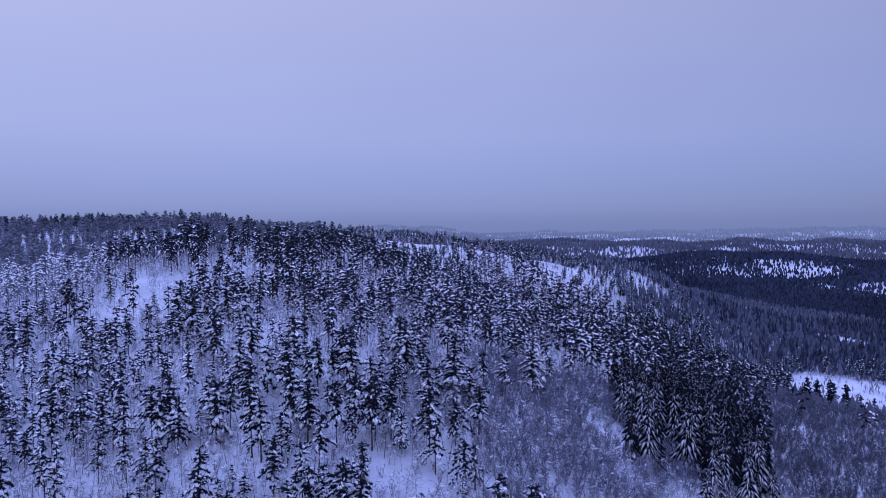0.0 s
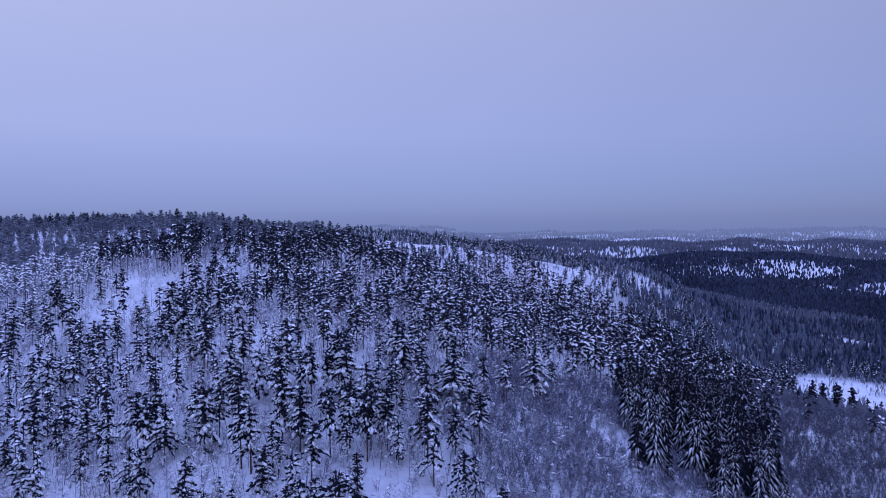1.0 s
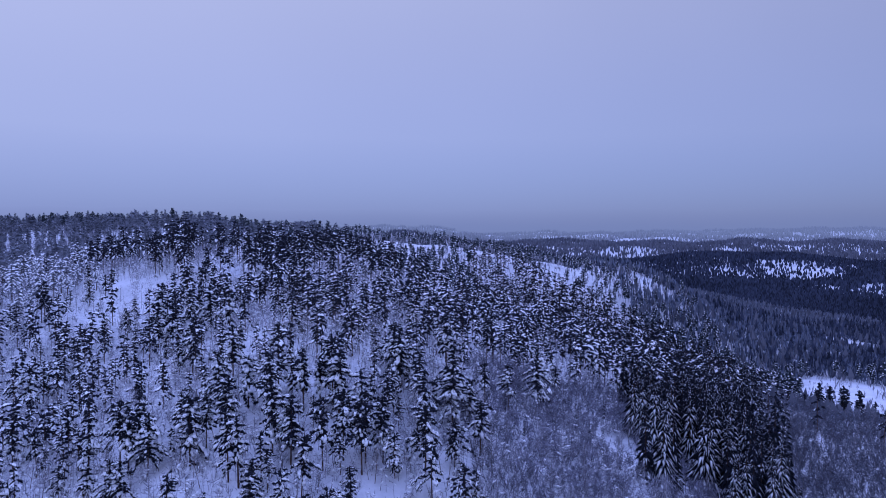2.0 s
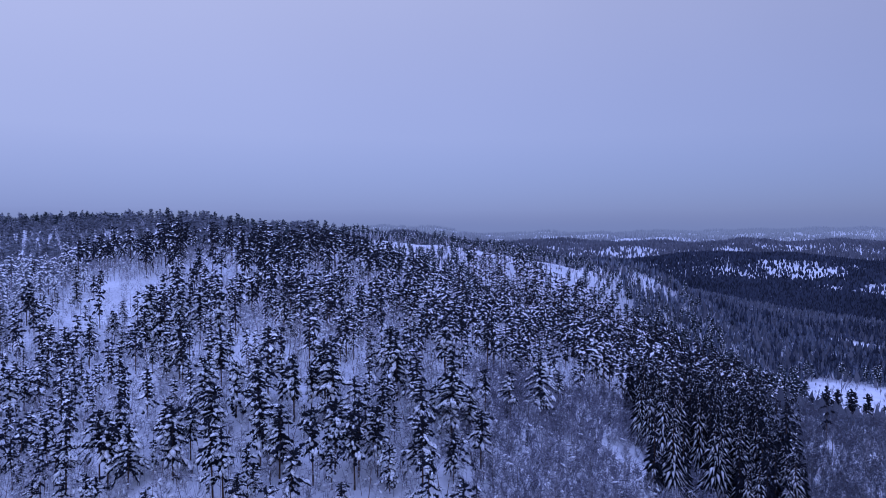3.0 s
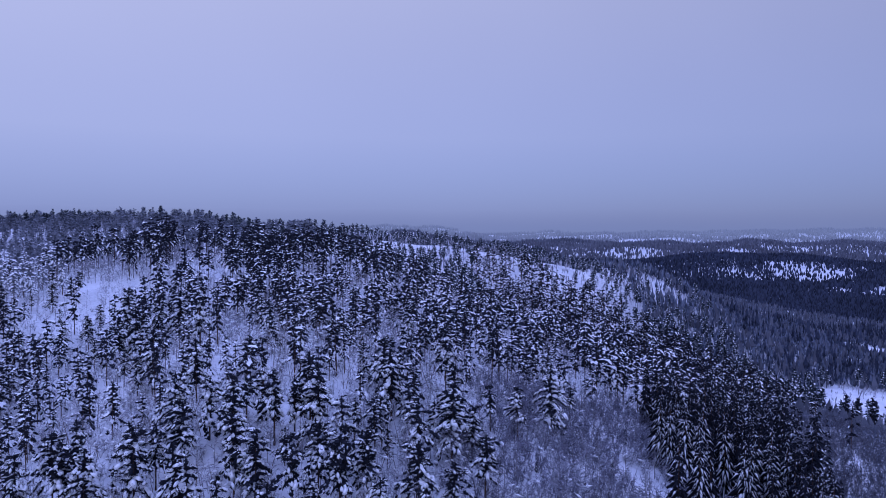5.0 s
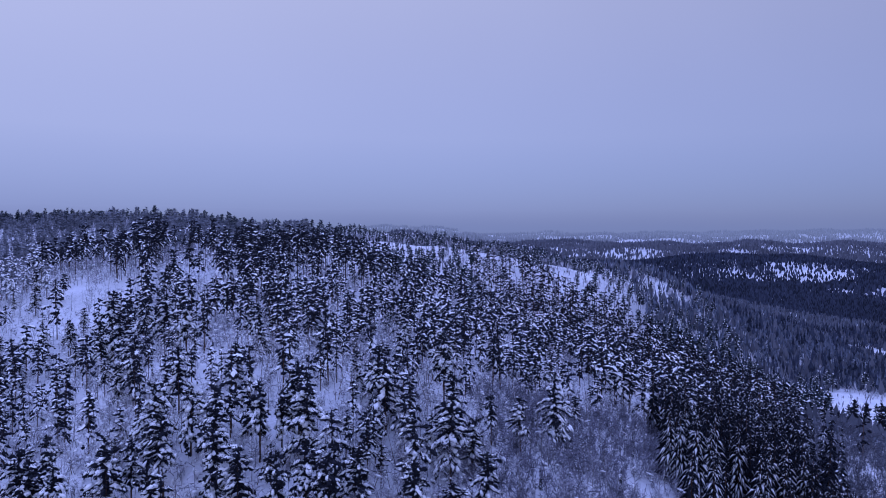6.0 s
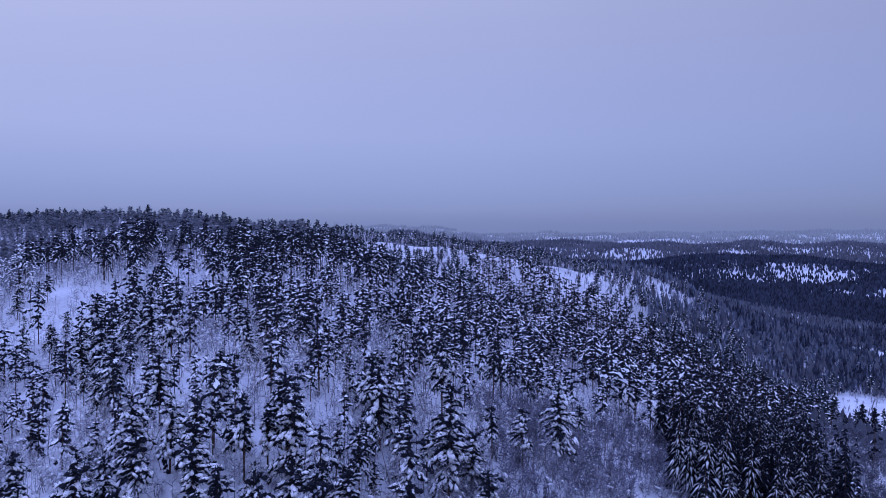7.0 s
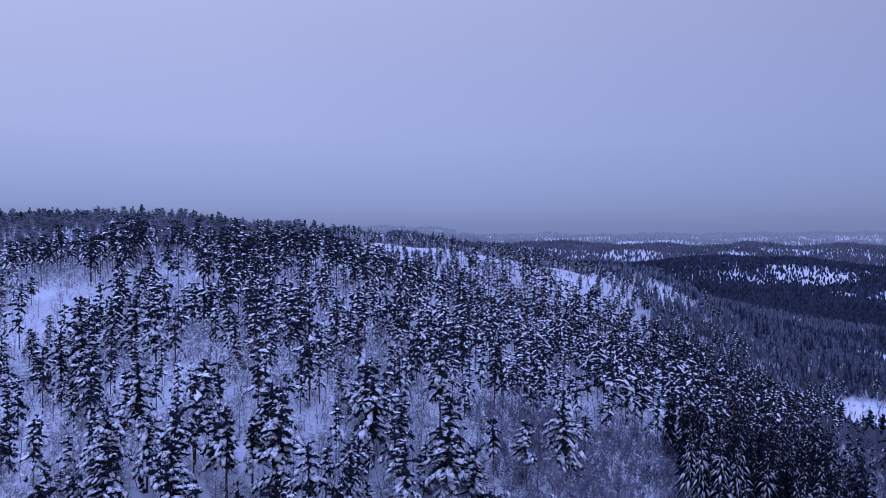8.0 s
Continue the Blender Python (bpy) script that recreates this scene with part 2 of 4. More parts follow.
CAP_V, CAP_F = OCT_V[:5], OCT_F[:4]
SPINDLE_V = np.array([(-0.1, 1, 0), (-0.1, -0.5, 0.87), (-0.1, -0.5, -0.87), (1, 0, 0), (-1, 0, 0)])
SPINDLE_F = np.array([(0, 1, 3), (1, 2, 3), (2, 0, 3), (1, 0, 4), (2, 1, 4), (0, 2, 4)])
PAD_V = np.array([(1, 0, -0.1), (0.45, 0.85, 0), (-0.5, 0.8, 0), (-1, 0, 0.1), (-0.45, -0.85, 0), (0.5, -0.8, 0), (0.1, 0, 1), (0, 0, -0.6)])
PAD_F = np.array([(i, (i + 1) % 6, 6) for i in range(6)] + [((i + 1) % 6, i, 7) for i in range(6)])


def turned(axis, up=(0, 0, 1)):
    """Three columns: along axis, across it, and roughly up."""
    a = np.asarray(axis, float)
    a = a / np.linalg.norm(a)
    b = np.cross(up, a)
    b = b / (np.linalg.norm(b) + 1e-9)
    return np.stack([a, b, np.cross(a, b)], 1)


def blob(shape, rng, centre, axis, size, rough=0.22, tough=ICO_V, faces=ICO_F):
    v = tough * (1 + rng.uniform(-rough, rough, (len(tough), 1))) * np.asarray(size)
    shape.add(v @ turned(axis).T + centre, faces)


def rod(shape, a, b, ra, rb, sides=3):
    """A tapered limb from a to b."""
    a, b = np.asarray(a, float), np.asarray(b, float)
    m = turned(b - a, (0.31, 0.95, 0.1))
    w = np.arange(sides) * 2 * np.pi / sides
    ring = np.cos(w)[:, None] * m[:, 1] + np.sin(w)[:, None] * m[:, 2]
    i = np.arange(sides)
    j = (i + 1) % sides
    shape.add(np.concatenate([a + ring * ra, b + ring * rb]), np.concatenate([np.stack([i, j, j + sides], 1), np.stack([i, j + sides, i + sides], 1)]))


def spike(shape, a, b, r):
    """A thin three-sided needle or twig that runs out to a point."""
    a, b = np.asarray(a, float), np.asarray(b, float)
    m = turned(b - a, (0.31, 0.95, 0.1))
    shape.add(np.array([a + m[:, 1] * r, a - m[:, 1] * r * 0.5 + m[:, 2] * r * 0.87, a - m[:, 1] * r * 0.5 - m[:, 2] * r * 0.87, b]), [(0, 1, 3), (1, 2, 3), (2, 0, 3)])


def blade(shape, a, b, r, rng):
    """One sliver of needles or a hair-thin twig."""
    a, b = np.asarray(a, float), np.asarray(b, float)
    w = np.cross(b - a, rng.normal(0, 1, 3))
    w = w / (np.linalg.norm(w) + 1e-9) * r
    shape.add(np.array([a + w, a - w, b]), [(0, 1, 2)])


def trunk_line(rng, h, lean):
    d = rng.normal(0, lean, 2)
    bend = rng.normal(0, lean * 0.6, 2)
    return lambda t: np.array([d[0] * t * h + bend[0] * h * t * (1 - t), d[1] * t * h + bend[1] * h * t * (1 - t), t * h])


def pine(rng, h=14.0, start=0.42, wide=2.3, snow=0.7, boughs=26, fine=True, dome=False):
    """A Scots pine: bare lower trunk, ragged crown of boughs bent down by snow, each hung with dark tufts that carry long lumps of snow. Returns the trunk and a list of boughs, each as needles and snow."""
    wood, limbs, wide = Shape(), [], wide * rng.uniform(0.95, 1.22)
    at = trunk_line(rng, h, 0.018)
    steps = 6 if fine else 2
    for i in range(steps):
        a, b = i / steps, (i + 1) / steps
        rod(wood, at(a) - (0, 0, 0.5 * (i == 0)), at(b), 0.19 * (1 - 0.85 * a), 0.19 * (1 - 0.85 * b), 6 if fine else 3)
    if fine:
        for i in range(7):
            t, w = rng.uniform(0.2, start + 0.05), rng.uniform(0, 6.28)
            out = np.array([math.cos(w), math.sin(w), rng.uniform(-0.5, 0.1)]) * rng.uniform(0.5, 1.3)
            spike(wood, at(t), at(t) + out, 0.035)
    lop, gap = rng.uniform(0, 6.28), rng.uniform(0.25, 0.6)
    for i in range(boughs):
        green, white = Shape(), Shape()
        u = (i + rng.uniform(-1.2, 1.8)) / boughs
        u = min(0.99, max(0, u))
        t = start + (0.97 - start) * u
        w = i * 2.4 + rng.uniform(-1.3, 1.3)
        prof = min(1, 0.68 + 1.5 * u) * (1 - u) ** 0.42 + 0.06
        if dome:
            prof = math.sin(math.pi * (0.2 + 0.76 * u)) ** 0.55
        reach = wide * prof * rng.uniform(0.42, 1.28) * (1 + 0.25 * math.cos(w - lop))
        if abs(u - gap) < 0.06:
            reach *= 0.55
        root, out = at(t), np.array([math.cos(w), math.sin(w), 0.0])
        rise, droop = rng.uniform(-0.4, 0.25) + 0.6 * u, rng.uniform(0.3, 0.95) * (1 - 0.55 * u)
        along = lambda k: root + out * reach * k + np.array([0, 0, reach * (rise * k - droop * k * k)])
        if fine:
            rod(green, root, along(0.75), 0.05, 0.02)
            rod(green, at(max(0.05, t - 0.035)), at(min(1, t + 0.035)), 0.1, 0.08)
        load = snow * (1.1 - 0.75 * max(0, u - 0.55) / 0.45)
        load = min(1, load * 1.2) if rng.uniform() < 0.34 + 0.5 * load else load * 0.2
        heart = wide * prof * (0.17 if snow > 0.2 else 0.55)  # needles close round the trunk
        blob(green, rng, root + out * heart * 0.6, out + (0, 0, 0.3), (heart, heart * 0.6, 0.34), 0.35, OCT_V, OCT_F)
        side = np.array([-out[1], out[0], 0.0])
        big = 1.12 if fine else 1.3
        for q in range(max(1, int(round((2.8 if fine else 1.45) * reach + rng.uniform(0.1, 1.0))))):
            k = 0.28 + 0.75 * rng.uniform() ** 0.75
            c = along(k) + side * rng.normal(0, 0.16) * reach * k + rng.normal(0, 0.06, 3)
            tangent = out + side * rng.normal(0, 0.35) + np.array([0, 0, rise - 2 * droop * k + rng.normal(0, 0.15)])
            tangent = tangent / np.linalg.norm(tangent)
            s = rng.uniform(0.3, 0.5) * big * (0.75 + 0.25 * prof)
            blob(green, rng, c, tangent, (s * 1.05, s * 0.78, s * 0.6), 0.42, OCT_V, OCT_F)
            for z in range(3 if fine else 1):
                d = tangent * 0.5 + rng.normal(0, 0.6, 3) + np.array([0, 0, 0.35 * u - 0.1])
                d = d / np.linalg.norm(d) * s * rng.uniform(1.3, 2.0)
                blade(green, c - d * 0.2 if z else along(k), c + d, s * 0.26, rng)
            if rng.uniform() < load:
                g = s * ((0.58 if fine else 0.7) + 0.8 * rng.uniform() ** 1.6)
                blob(white, rng, c + np.array([0, 0, 0.36 * s]) + out * 0.16 * s, tangent - (0, 0, rng.uniform(0, 0.5)), (g * rng.uniform(0.85, 1.5), g * rng.uniform(0.55, 0.85), g * 0.58), 0.4, *((PAD_V, PAD_F) if fine else (CAP_V, CAP_F)))
        limbs.append((green, white))
    top = limbs[-1][0]
    for q in range(4 if fine else 2):
        spike(top, at(0.88 + 0.02 * q), at(0.94 + 0.02 * q) + rng.normal(0, 0.22, 3), 0.2)
    return wood, limbs


def joined(shapes):
    out = Shape()
    for sh in shapes:
        if sh.n:
            out.add(*sh.arrays())
    return out


def spruce(rng, h=17.0, wide=2.6, snow=0.75, tiers=17, fine=True):
    """A Norway spruce: long drooping boughs down to the snow, uneven in length, a strip of snow along each."""
    wood, green, white = Shape(), Shape(), Shape()
    at = trunk_line(rng, h, 0.006)
    rod(wood, at(0) - (0, 0, 0.5), at(0.97), 0.24, 0.03, 6)
    lop = rng.uniform(0, 6.28)
    for i in range(tiers):
        u = (i + rng.uniform(0.2, 0.8)) / tiers
        t = 0.04 + 0.94 * u
        reach0 = wide * (1 - u) ** 0.8 + 0.15
        count = (12 if u < 0.5 else 9 if u < 0.8 else 6) if fine else 6
        for k in range(count):
            w = (k + rng.uniform(-0.45, 0.45)) * 2 * np.pi / count + i * 1.3
            reach = reach0 * rng.uniform(0.5, 1.22) * (1 + 0.12 * math.cos(w - lop))
            root = at(min(0.99, t + rng.uniform(-0.022, 0.022)))
            out = np.array([math.cos(w), math.sin(w), 0.0])
            mid = root + out * reach * 0.5 + np.array([0, 0, -0.08 * reach])
            tip = root + out * reach + np.array([0, 0, -(0.5 + 0.4 * rng.uniform()) * reach])
            wd = (0.08 + 0.11 * reach) * (1 if fine else 1.6)
            side = np.array([-out[1], out[0], 0.0]) * wd
            low = np.array([0, 0, -0.2 - 0.26 * reach])
            green.add(np.array([root, mid + side, mid - side, tip, mid + low, mid + np.array([0, 0, 0.1])]),
                      [(0, 1, 5), (0, 5, 2), (5, 1, 3), (5, 3, 2), (0, 4, 1), (0, 2, 4), (4, 3, 1), (4, 2, 3)])
            if fine:
                for q in range(3):
                    b = mid + (tip - mid) * rng.uniform(-0.3, 0.9)
                    d = side / wd * rng.choice((-1, 1)) * rng.uniform(0.3, 0.8) + out * 0.4 + np.array([0, 0, -0.5])
                    blade(green, b, b + d * rng.uniform(0.6, 1.1), 0.14, rng)
            if rng.uniform() < snow:
                lift = np.array([0, 0, 0.07 + 0.03 * reach])
                n = side * rng.uniform(0.45, 0.85)
                a = root + (mid - root) * rng.uniform(0.2, 0.7)
                e = mid + (tip - mid) * rng.uniform(0.6, 0.97)
                white.add(np.array([a + lift, mid + n + lift * 0.3, mid - n + lift * 0.3, e + lift * 0.4, mid + lift * 2.1, mid - lift * 0.2]),
                          [(0, 1, 4), (0, 4, 2), (4, 1, 3), (4, 3, 2), (0, 5, 1), (0, 2, 5), (5, 3, 1), (5, 2, 3)])
    spike(green, at(0.93), at(1.03), 0.12)
    return wood, green, white


def birch(rng, h=8.0, branches=16, twigs=8, wide=1.6, stems=1):
    """A bare birch or willow in hoarfrost: thin stems, rising branches, many fine drooping twigs. Returns stems, twigs."""
    wood, fine = Shape(), Shape()
    for s in range(stems):
        at = trunk_line(rng, h * rng.uniform(0.75, 1), 0.05 if stems == 1 else 0.14)
        for i in range(3):
            rod(wood, at(i / 3) - (0, 0, 0.4 * (i == 0)), at((i + 1) / 3), 0.075 * (1 - 0.28 * i), 0.075 * (0.72 - 0.28 * i), 4)
        n = branches // stems
        for i in range(n):
            t = 0.22 + 0.76 * (i + rng.uniform(0, 1)) / n
            w = rng.uniform(0, 6.28)
            reach = wide * (0.35 + 0.65 * math.sin(math.pi * min(1, t * 1.05)) ** 0.7) * rng.uniform(0.6, 1.2)
            root = at(t)
            tip = root + np.array([math.cos(w), math.sin(w), rng.uniform(0.3, 1.0)]) * reach
            rod(fine, root, tip, 0.04, 0.022)
            for q in range(twigs):
                a = root + (tip - root) * rng.uniform(0.2, 1.0)
                d = np.array([math.cos(w), math.sin(w), 0.25]) * 0.5 + rng.normal(0, 0.6, 3)
                spike(fine, a, a + d * rng.uniform(0.5, 1.0), rng.uniform(0.022, 0.045))
    return wood, fine


def sapling(rng, h=4.0, twigs=30, r=0.05, bushy=0.34):
    """A thin frosted sapling: one stem, upswept branches and many hair-thin twigs, in one shape."""
    fine = Shape()
    lean = rng.normal(0, 0.12, 2)
    top = np.array([lean[0] * h, lean[1] * h, h])
    spike(fine, (0, 0, -0.2), top, 0.07)
    while twigs > 0:
        t = rng.uniform(0.12, 0.95)
        w = rng.uniform(0, 6.28)
        d = np.array([math.cos(w), math.sin(w), rng.uniform(0.0, 1.1)]) * (1.15 - 0.7 * t) * h * bushy * rng.uniform(0.6, 1.2)
        blade(fine, top * t, top * t + d, r, rng)
        for q in range(3):
            a = top * t + d * rng.uniform(0.3, 0.95)
            blade(fine, a, a + d * 0.25 + rng.normal(0, 0.09 * h, 3) + np.array([0, 0, 0.1]), r * 0.8, rng)
        twigs -= 4
    return fine


def scrub_bush(rng, h, twigs):
    """A bushy willow: several upswept stems hung with short hair-thin twigs, denser towards the top."""
    fine = Shape()
    for s in range(4):
        w = rng.uniform(0, 6.28)
        root, top = np.array([*rng.normal(0, 0.12, 2), -0.2]), np.array([math.cos(w) * 0.3 * h, math.sin(w) * 0.3 * h, h * rng.uniform(0.6, 1)])
        blade(fine, root, top, 0.05, rng)
        for q in range(twigs // 4):
            a = root + (top - root) * rng.uniform(0.25, 1)
            blade(fine, a, a + rng.normal(0, 0.16 * h, 3) + np.array([0, 0, 0.06 * h]), rng.uniform(0.04, 0.075), rng)
    return fine


def bush_snow(rng, h, lumps=1, size=1.0):
    white = Shape()
    for q in range(lumps):
        c = np.array([*rng.normal(0, 0.16 * h, 2), rng.uniform(0.4, 0.95) * h])
        blob(white, rng, c, (*rng.normal(0, 1, 2), -0.4), (size * rng.uniform(0.25, 0.6), 0.2 * size, 0.14 * size), 0.35, OCT_V, OCT_F)
    return white


def far_birch(rng):
    """A bare birch about eight metres high, seen from afar: upright wisps of twigs."""
    fine = Shape()
    spike(fine, (0, 0, -0.3), rng.normal(0, 0.3, 3) + (0, 0, 8), 0.12)
    for q in range(2):
        c = np.array([*rng.normal(0, 0.7, 2), rng.uniform(3.2, 5.6)])
        blob(fine, rng, c, (rng.normal(0, 0.25), rng.normal(0, 0.25), 1), (rng.uniform(1.6, 2.5), 0.5, 0.5), 0.5, OCT_V, OCT_F)
    for q in range(6):
        a = np.array([*rng.normal(0, 0.6, 2), rng.uniform(2, 5)])
        blade(fine, a, a + rng.normal(0, 0.8, 3) + (0, 0, 2), 0.18, rng)
    return fine


def far_pine(rng, snow=0.6):
    """A pine one unit high, seen from afar: a ragged domed crown of needle blades on a bare trunk, snow lumps between them."""
    green, white = Shape(), Shape()
    rod(green, (0, 0, -0.05), (0, 0, 0.8), 0.013, 0.007)
    low, full = rng.uniform(0.3, 0.5), rng.uniform(0.15, 0.21)
    for i in range(46):
        u = i / 46
        t, w = low + (0.95 - low) * u, i * 2.4 + rng.uniform(-0.6, 0.6)
        reach = full * (math.sin(math.pi * (0.22 + 0.74 * u)) ** 0.6) * rng.uniform(0.5, 1.2)
        root = np.array([math.cos(w) * reach * 0.12, math.sin(w) * reach * 0.12, t])
        blade(green, root, root + np.array([math.cos(w) * reach, math.sin(w) * reach, rng.uniform(-0.06, 0.03) + 0.06 * u]), rng.uniform(0.03, 0.05), rng)
        if i % 4 == 0 and rng.uniform() < snow + 0.2:
            k = rng.uniform(0.45, 0.95) * reach
            blob(white, rng, np.array([math.cos(w) * k, math.sin(w) * k, t + 0.005]), (math.cos(w), math.sin(w), -0.5), (rng.uniform(0.03, 0.065), 0.03, 0.02), 0.35, CAP_V, CAP_F)
    return green, white


def far_conifer(rng, sides=5):
    """A narrow conifer one unit high, seen from afar: three ragged skirts one over another on a short trunk."""
    green = Shape()
    k = np.arange(sides)
    for i in range(3):
        r, w = 0.135 - 0.034 * i, k * 2 * np.pi / sides + rng.uniform(0, 6)
        reach = r * rng.uniform(0.6, 1.35, (2, sides))
        ring = np.stack([np.cos(w) * reach[0], np.sin(w) * reach[1], 0.22 + 0.24 * i + rng.uniform(-0.06, 0.06, sides)], 1)
        green.add(np.concatenate([ring, [[0, 0, min(1, 0.62 + 0.2 * i)]]]), np.stack([k, (k + 1) % sides, np.full(sides, sides)], 1))
    rod(green, (0, 0, -0.05), (0, 0, 0.4), 0.018, 0.012)
    return green


# ---------------------------------------------------------------- where things grow
def inside(x, y, cx, cy, rx, ry, turn=0.0):
    """0 at the middle of an oval, 1 at its edge."""
    c, s = math.cos(radians(turn)), math.sin(radians(turn))
    dx, dy = x - cx, y - cy
    return np.hypot((dx * c + dy * s) / rx, (-dx * s + dy * c) / ry)


# open snow: (x, y, half width, half depth, turn)
GLADES = ((-107, 240, 17, 31, 24), (-82, 188, 5, 9, 25), (-68, 176, 5, 8, 0), (-25, 152, 5, 5, 0), (-45, 178, 6, 9, 0), (-33, 398, 24, 36, 0), (-8, 126, 7, 6, 0),
          (122, 476, 24, 30, 0), (137, 475, 19, 26, 0), (92, 460, 20, 28, 0), (63, 430, 18, 26, 0), (-110, 640, 40, 30, 0), (43, 172, 6, 10, 0),
          (672, 1275, 66, 120, 8), (640, 1015, 46, 48, 0), (596, 1080, 14, 35, 0),
          (516, 1490, 40, 10, 0), (655, 1462, 30, 22, 0), (526, 1925, 30, 16, 0), (1035, 1985, 32, 16, 0), (885, 2700, 40, 30, 0), (1010, 1860, 28, 40, 0), (2150, 3540, 110, 170, 0), (694, 2640, 50, 110, 0), (900, 3280, 80, 130, 0), (1300, 3430, 90, 140, 0), (1560, 2960, 70, 110, 0))
BOGS = ((262, 402, 60, 64, 0), (236, 364, 30, 22, 0), (322, 578, 24, 34, 12))
SCRUB = ((28, 176, 20, 40, -22), (140, 225, 44, 62, 20), (340, 720, 200, 240, 0), (24, 138, 20, 28, 0), (48, 204, 10, 13, -15), (56, 176, 13, 24, -20), (180, 300, 50, 40, 0), (235, 560, 60, 60, 0), (218, 348, 60, 26, 0), (115, 180, 30, 35, 0))
STANDS = ((80, 218, 18, 52, -24), (55, 188, 8, 7, 0), (57, 212, 6, 6, 0), (77, 184, 11, 11, 0), (67, 168, 12, 8, 0))


def open_snow(x, y):
    o = np.zeros_like(x)
    for cx, cy, rx, ry, turn in GLADES:
        o = np.maximum(o, np.clip((1.1 - inside(x, y, cx, cy, rx, ry, turn) + 0.35 * ripple(x, y, 5 + 0.012 * cy)) * 3, 0, 0.95 if cy < 300 else 0.85 if cx > 130 and cy < 500 else 0.5 if cy < 500 else 0.76 if cy < 1400 else 0.6))
    for cx, cy, rx, ry, turn in BOGS:
        shore = np.clip((478 - 1.5 * (x - 240) - y) / 8 + ripple(x, y, 6), 0, 1) if cy < 500 else 1
        o = np.maximum(o, np.clip((1.05 - inside(x, y, cx, cy, rx, ry, turn) + 0.08 * ripple(x, y, 9)) * 8, 0, 1) * shore)
    return o


def in_any(x, y, ovals):
    o = np.zeros_like(x)
    ragged = 0.6 if ovals is STANDS else 0.32
    for cx, cy, rx, ry, turn in ovals:
        o = np.maximum(o, np.clip((1.15 - inside(x, y, cx, cy, rx, ry, turn) + ragged * ripple(x, y, 7)) * (2.2 if ovals is STANDS else 4), 0, 1))
    return o


def scatter(rng, x0, x1, y0, y1, spacing, keep):
    """Places on a shaken grid, kept by chance keep(x, y)."""
    gx, gy = np.meshgrid(np.arange(x0, x1, spacing), np.arange(y0, y1, spacing))
    x = gx.ravel() + rng.uniform(-0.48, 0.48, gx.size) * spacing
    y = gy.ravel() + rng.uniform(-0.48, 0.48, gx.size) * spacing
    on = (rng.uniform(0, 1, x.size) < keep(x, y)) & (np.abs(x - 0.02 * y) < 0.70 * y + 18)
    return x[on], y[on]


def pine_share(x, y):
    p = np.clip(0.48 + 0.75 * ripple(x, y, 9) + 0.3 * ripple(y, x, 31), 0.06, 1)
    return p * (1 - open_snow(x, y)) * (1 - in_any(x, y, SCRUB)) * (1 - in_any(x, y, STANDS)) * ((x < 40) | (y > 205)) * np.where((x < -102) & (y > 165), 0.75, 1) * (inside(x, y, -107, 240, 18, 31, 24) > 1)


def spruce_share(x, y):
    return np.clip(in_any(x, y, STANDS), 0, 0.95)


def birch_share(x, y):
    lane = (inside(x, y, -9, 168, 8, 46) < 1) + (inside(x, y, -60, 150, 14, 40) < 1) + (inside(x, y, -135, 220, 30, 60) < 1)
    return (0.30 + 0.45 * lane + 0.6 * in_any(x, y, SCRUB)) * (1 - 0.82 * open_snow(x, y)) * (1 - in_any(x, y, STANDS) * 0.9)


def stack(kinds, x, y, scale, rng, squash=0.12):
    """One pair of arrays with a turned and scaled copy of a shape at each place."""
    vs, fs, n = [], [], 0
    which = rng.integers(0, len(kinds), len(x))
    z = height(x, y) - 0.05
    for k, (v, f) in enumerate(kinds):
        i = np.where(which == k)[0]
        if not len(i):
            continue
        w = rng.uniform(0, 2 * np.pi, len(i))
        c, s = np.cos(w)[:, None], np.sin(w)[:, None]
        g = scale[i][:, None] * (1 + rng.uniform(-squash, squash, (len(i), 1)))
        p = np.stack([(v[:, 0] * c - v[:, 1] * s) * g + x[i][:, None], (v[:, 0] * s + v[:, 1] * c) * g + y[i][:, None], v[:, 2] * scale[i][:, None] + z[i][:, None]], -1)
        vs.append(p.reshape(-1, 3))
        fs.append((f[None] + (np.arange(len(i)) * len(v))[:, None, None] + n).reshape(-1, 3))
        n += len(i) * len(v)
    return np.concatenate(vs), np.concatenate(fs)


def woods(name, label, layers, x, y, scale, seed):
    """One piece of stuff: layers is a list of (part name, shapes, material)."""
    first = None
    for pname, kinds, mat in layers:
        v, f = stack(kinds, x, y, scale, np.random.default_rng(seed))
        ob = new(name if first is None else pname, mesh_from(pname, v, f, pname == "snow_load"))
        ob.data.materials.append(mat)
        if first is None:
            first = tagged(ob, label, "trees", kind="stuff")
        else:
            ob.parent = first
            tagged(ob, kind="stuff")
    return first


# ---------------------------------------------------------------- trees that stand near, one by one
def tree_thing(name, pieces, label, category, group):
    """An Empty at the foot of the tree with its parts."""
    root = tagged(new(name), label, category, group)
    made = {}
    for pname, shape, mat, under, plabel in pieces:
        if shape.n:
            made[pname] = part(pname, shape.mesh(pname, pname == "snow_load"), mat, made.get(under, root), plabel)
    return root


rng = np.random.default_rng(11)


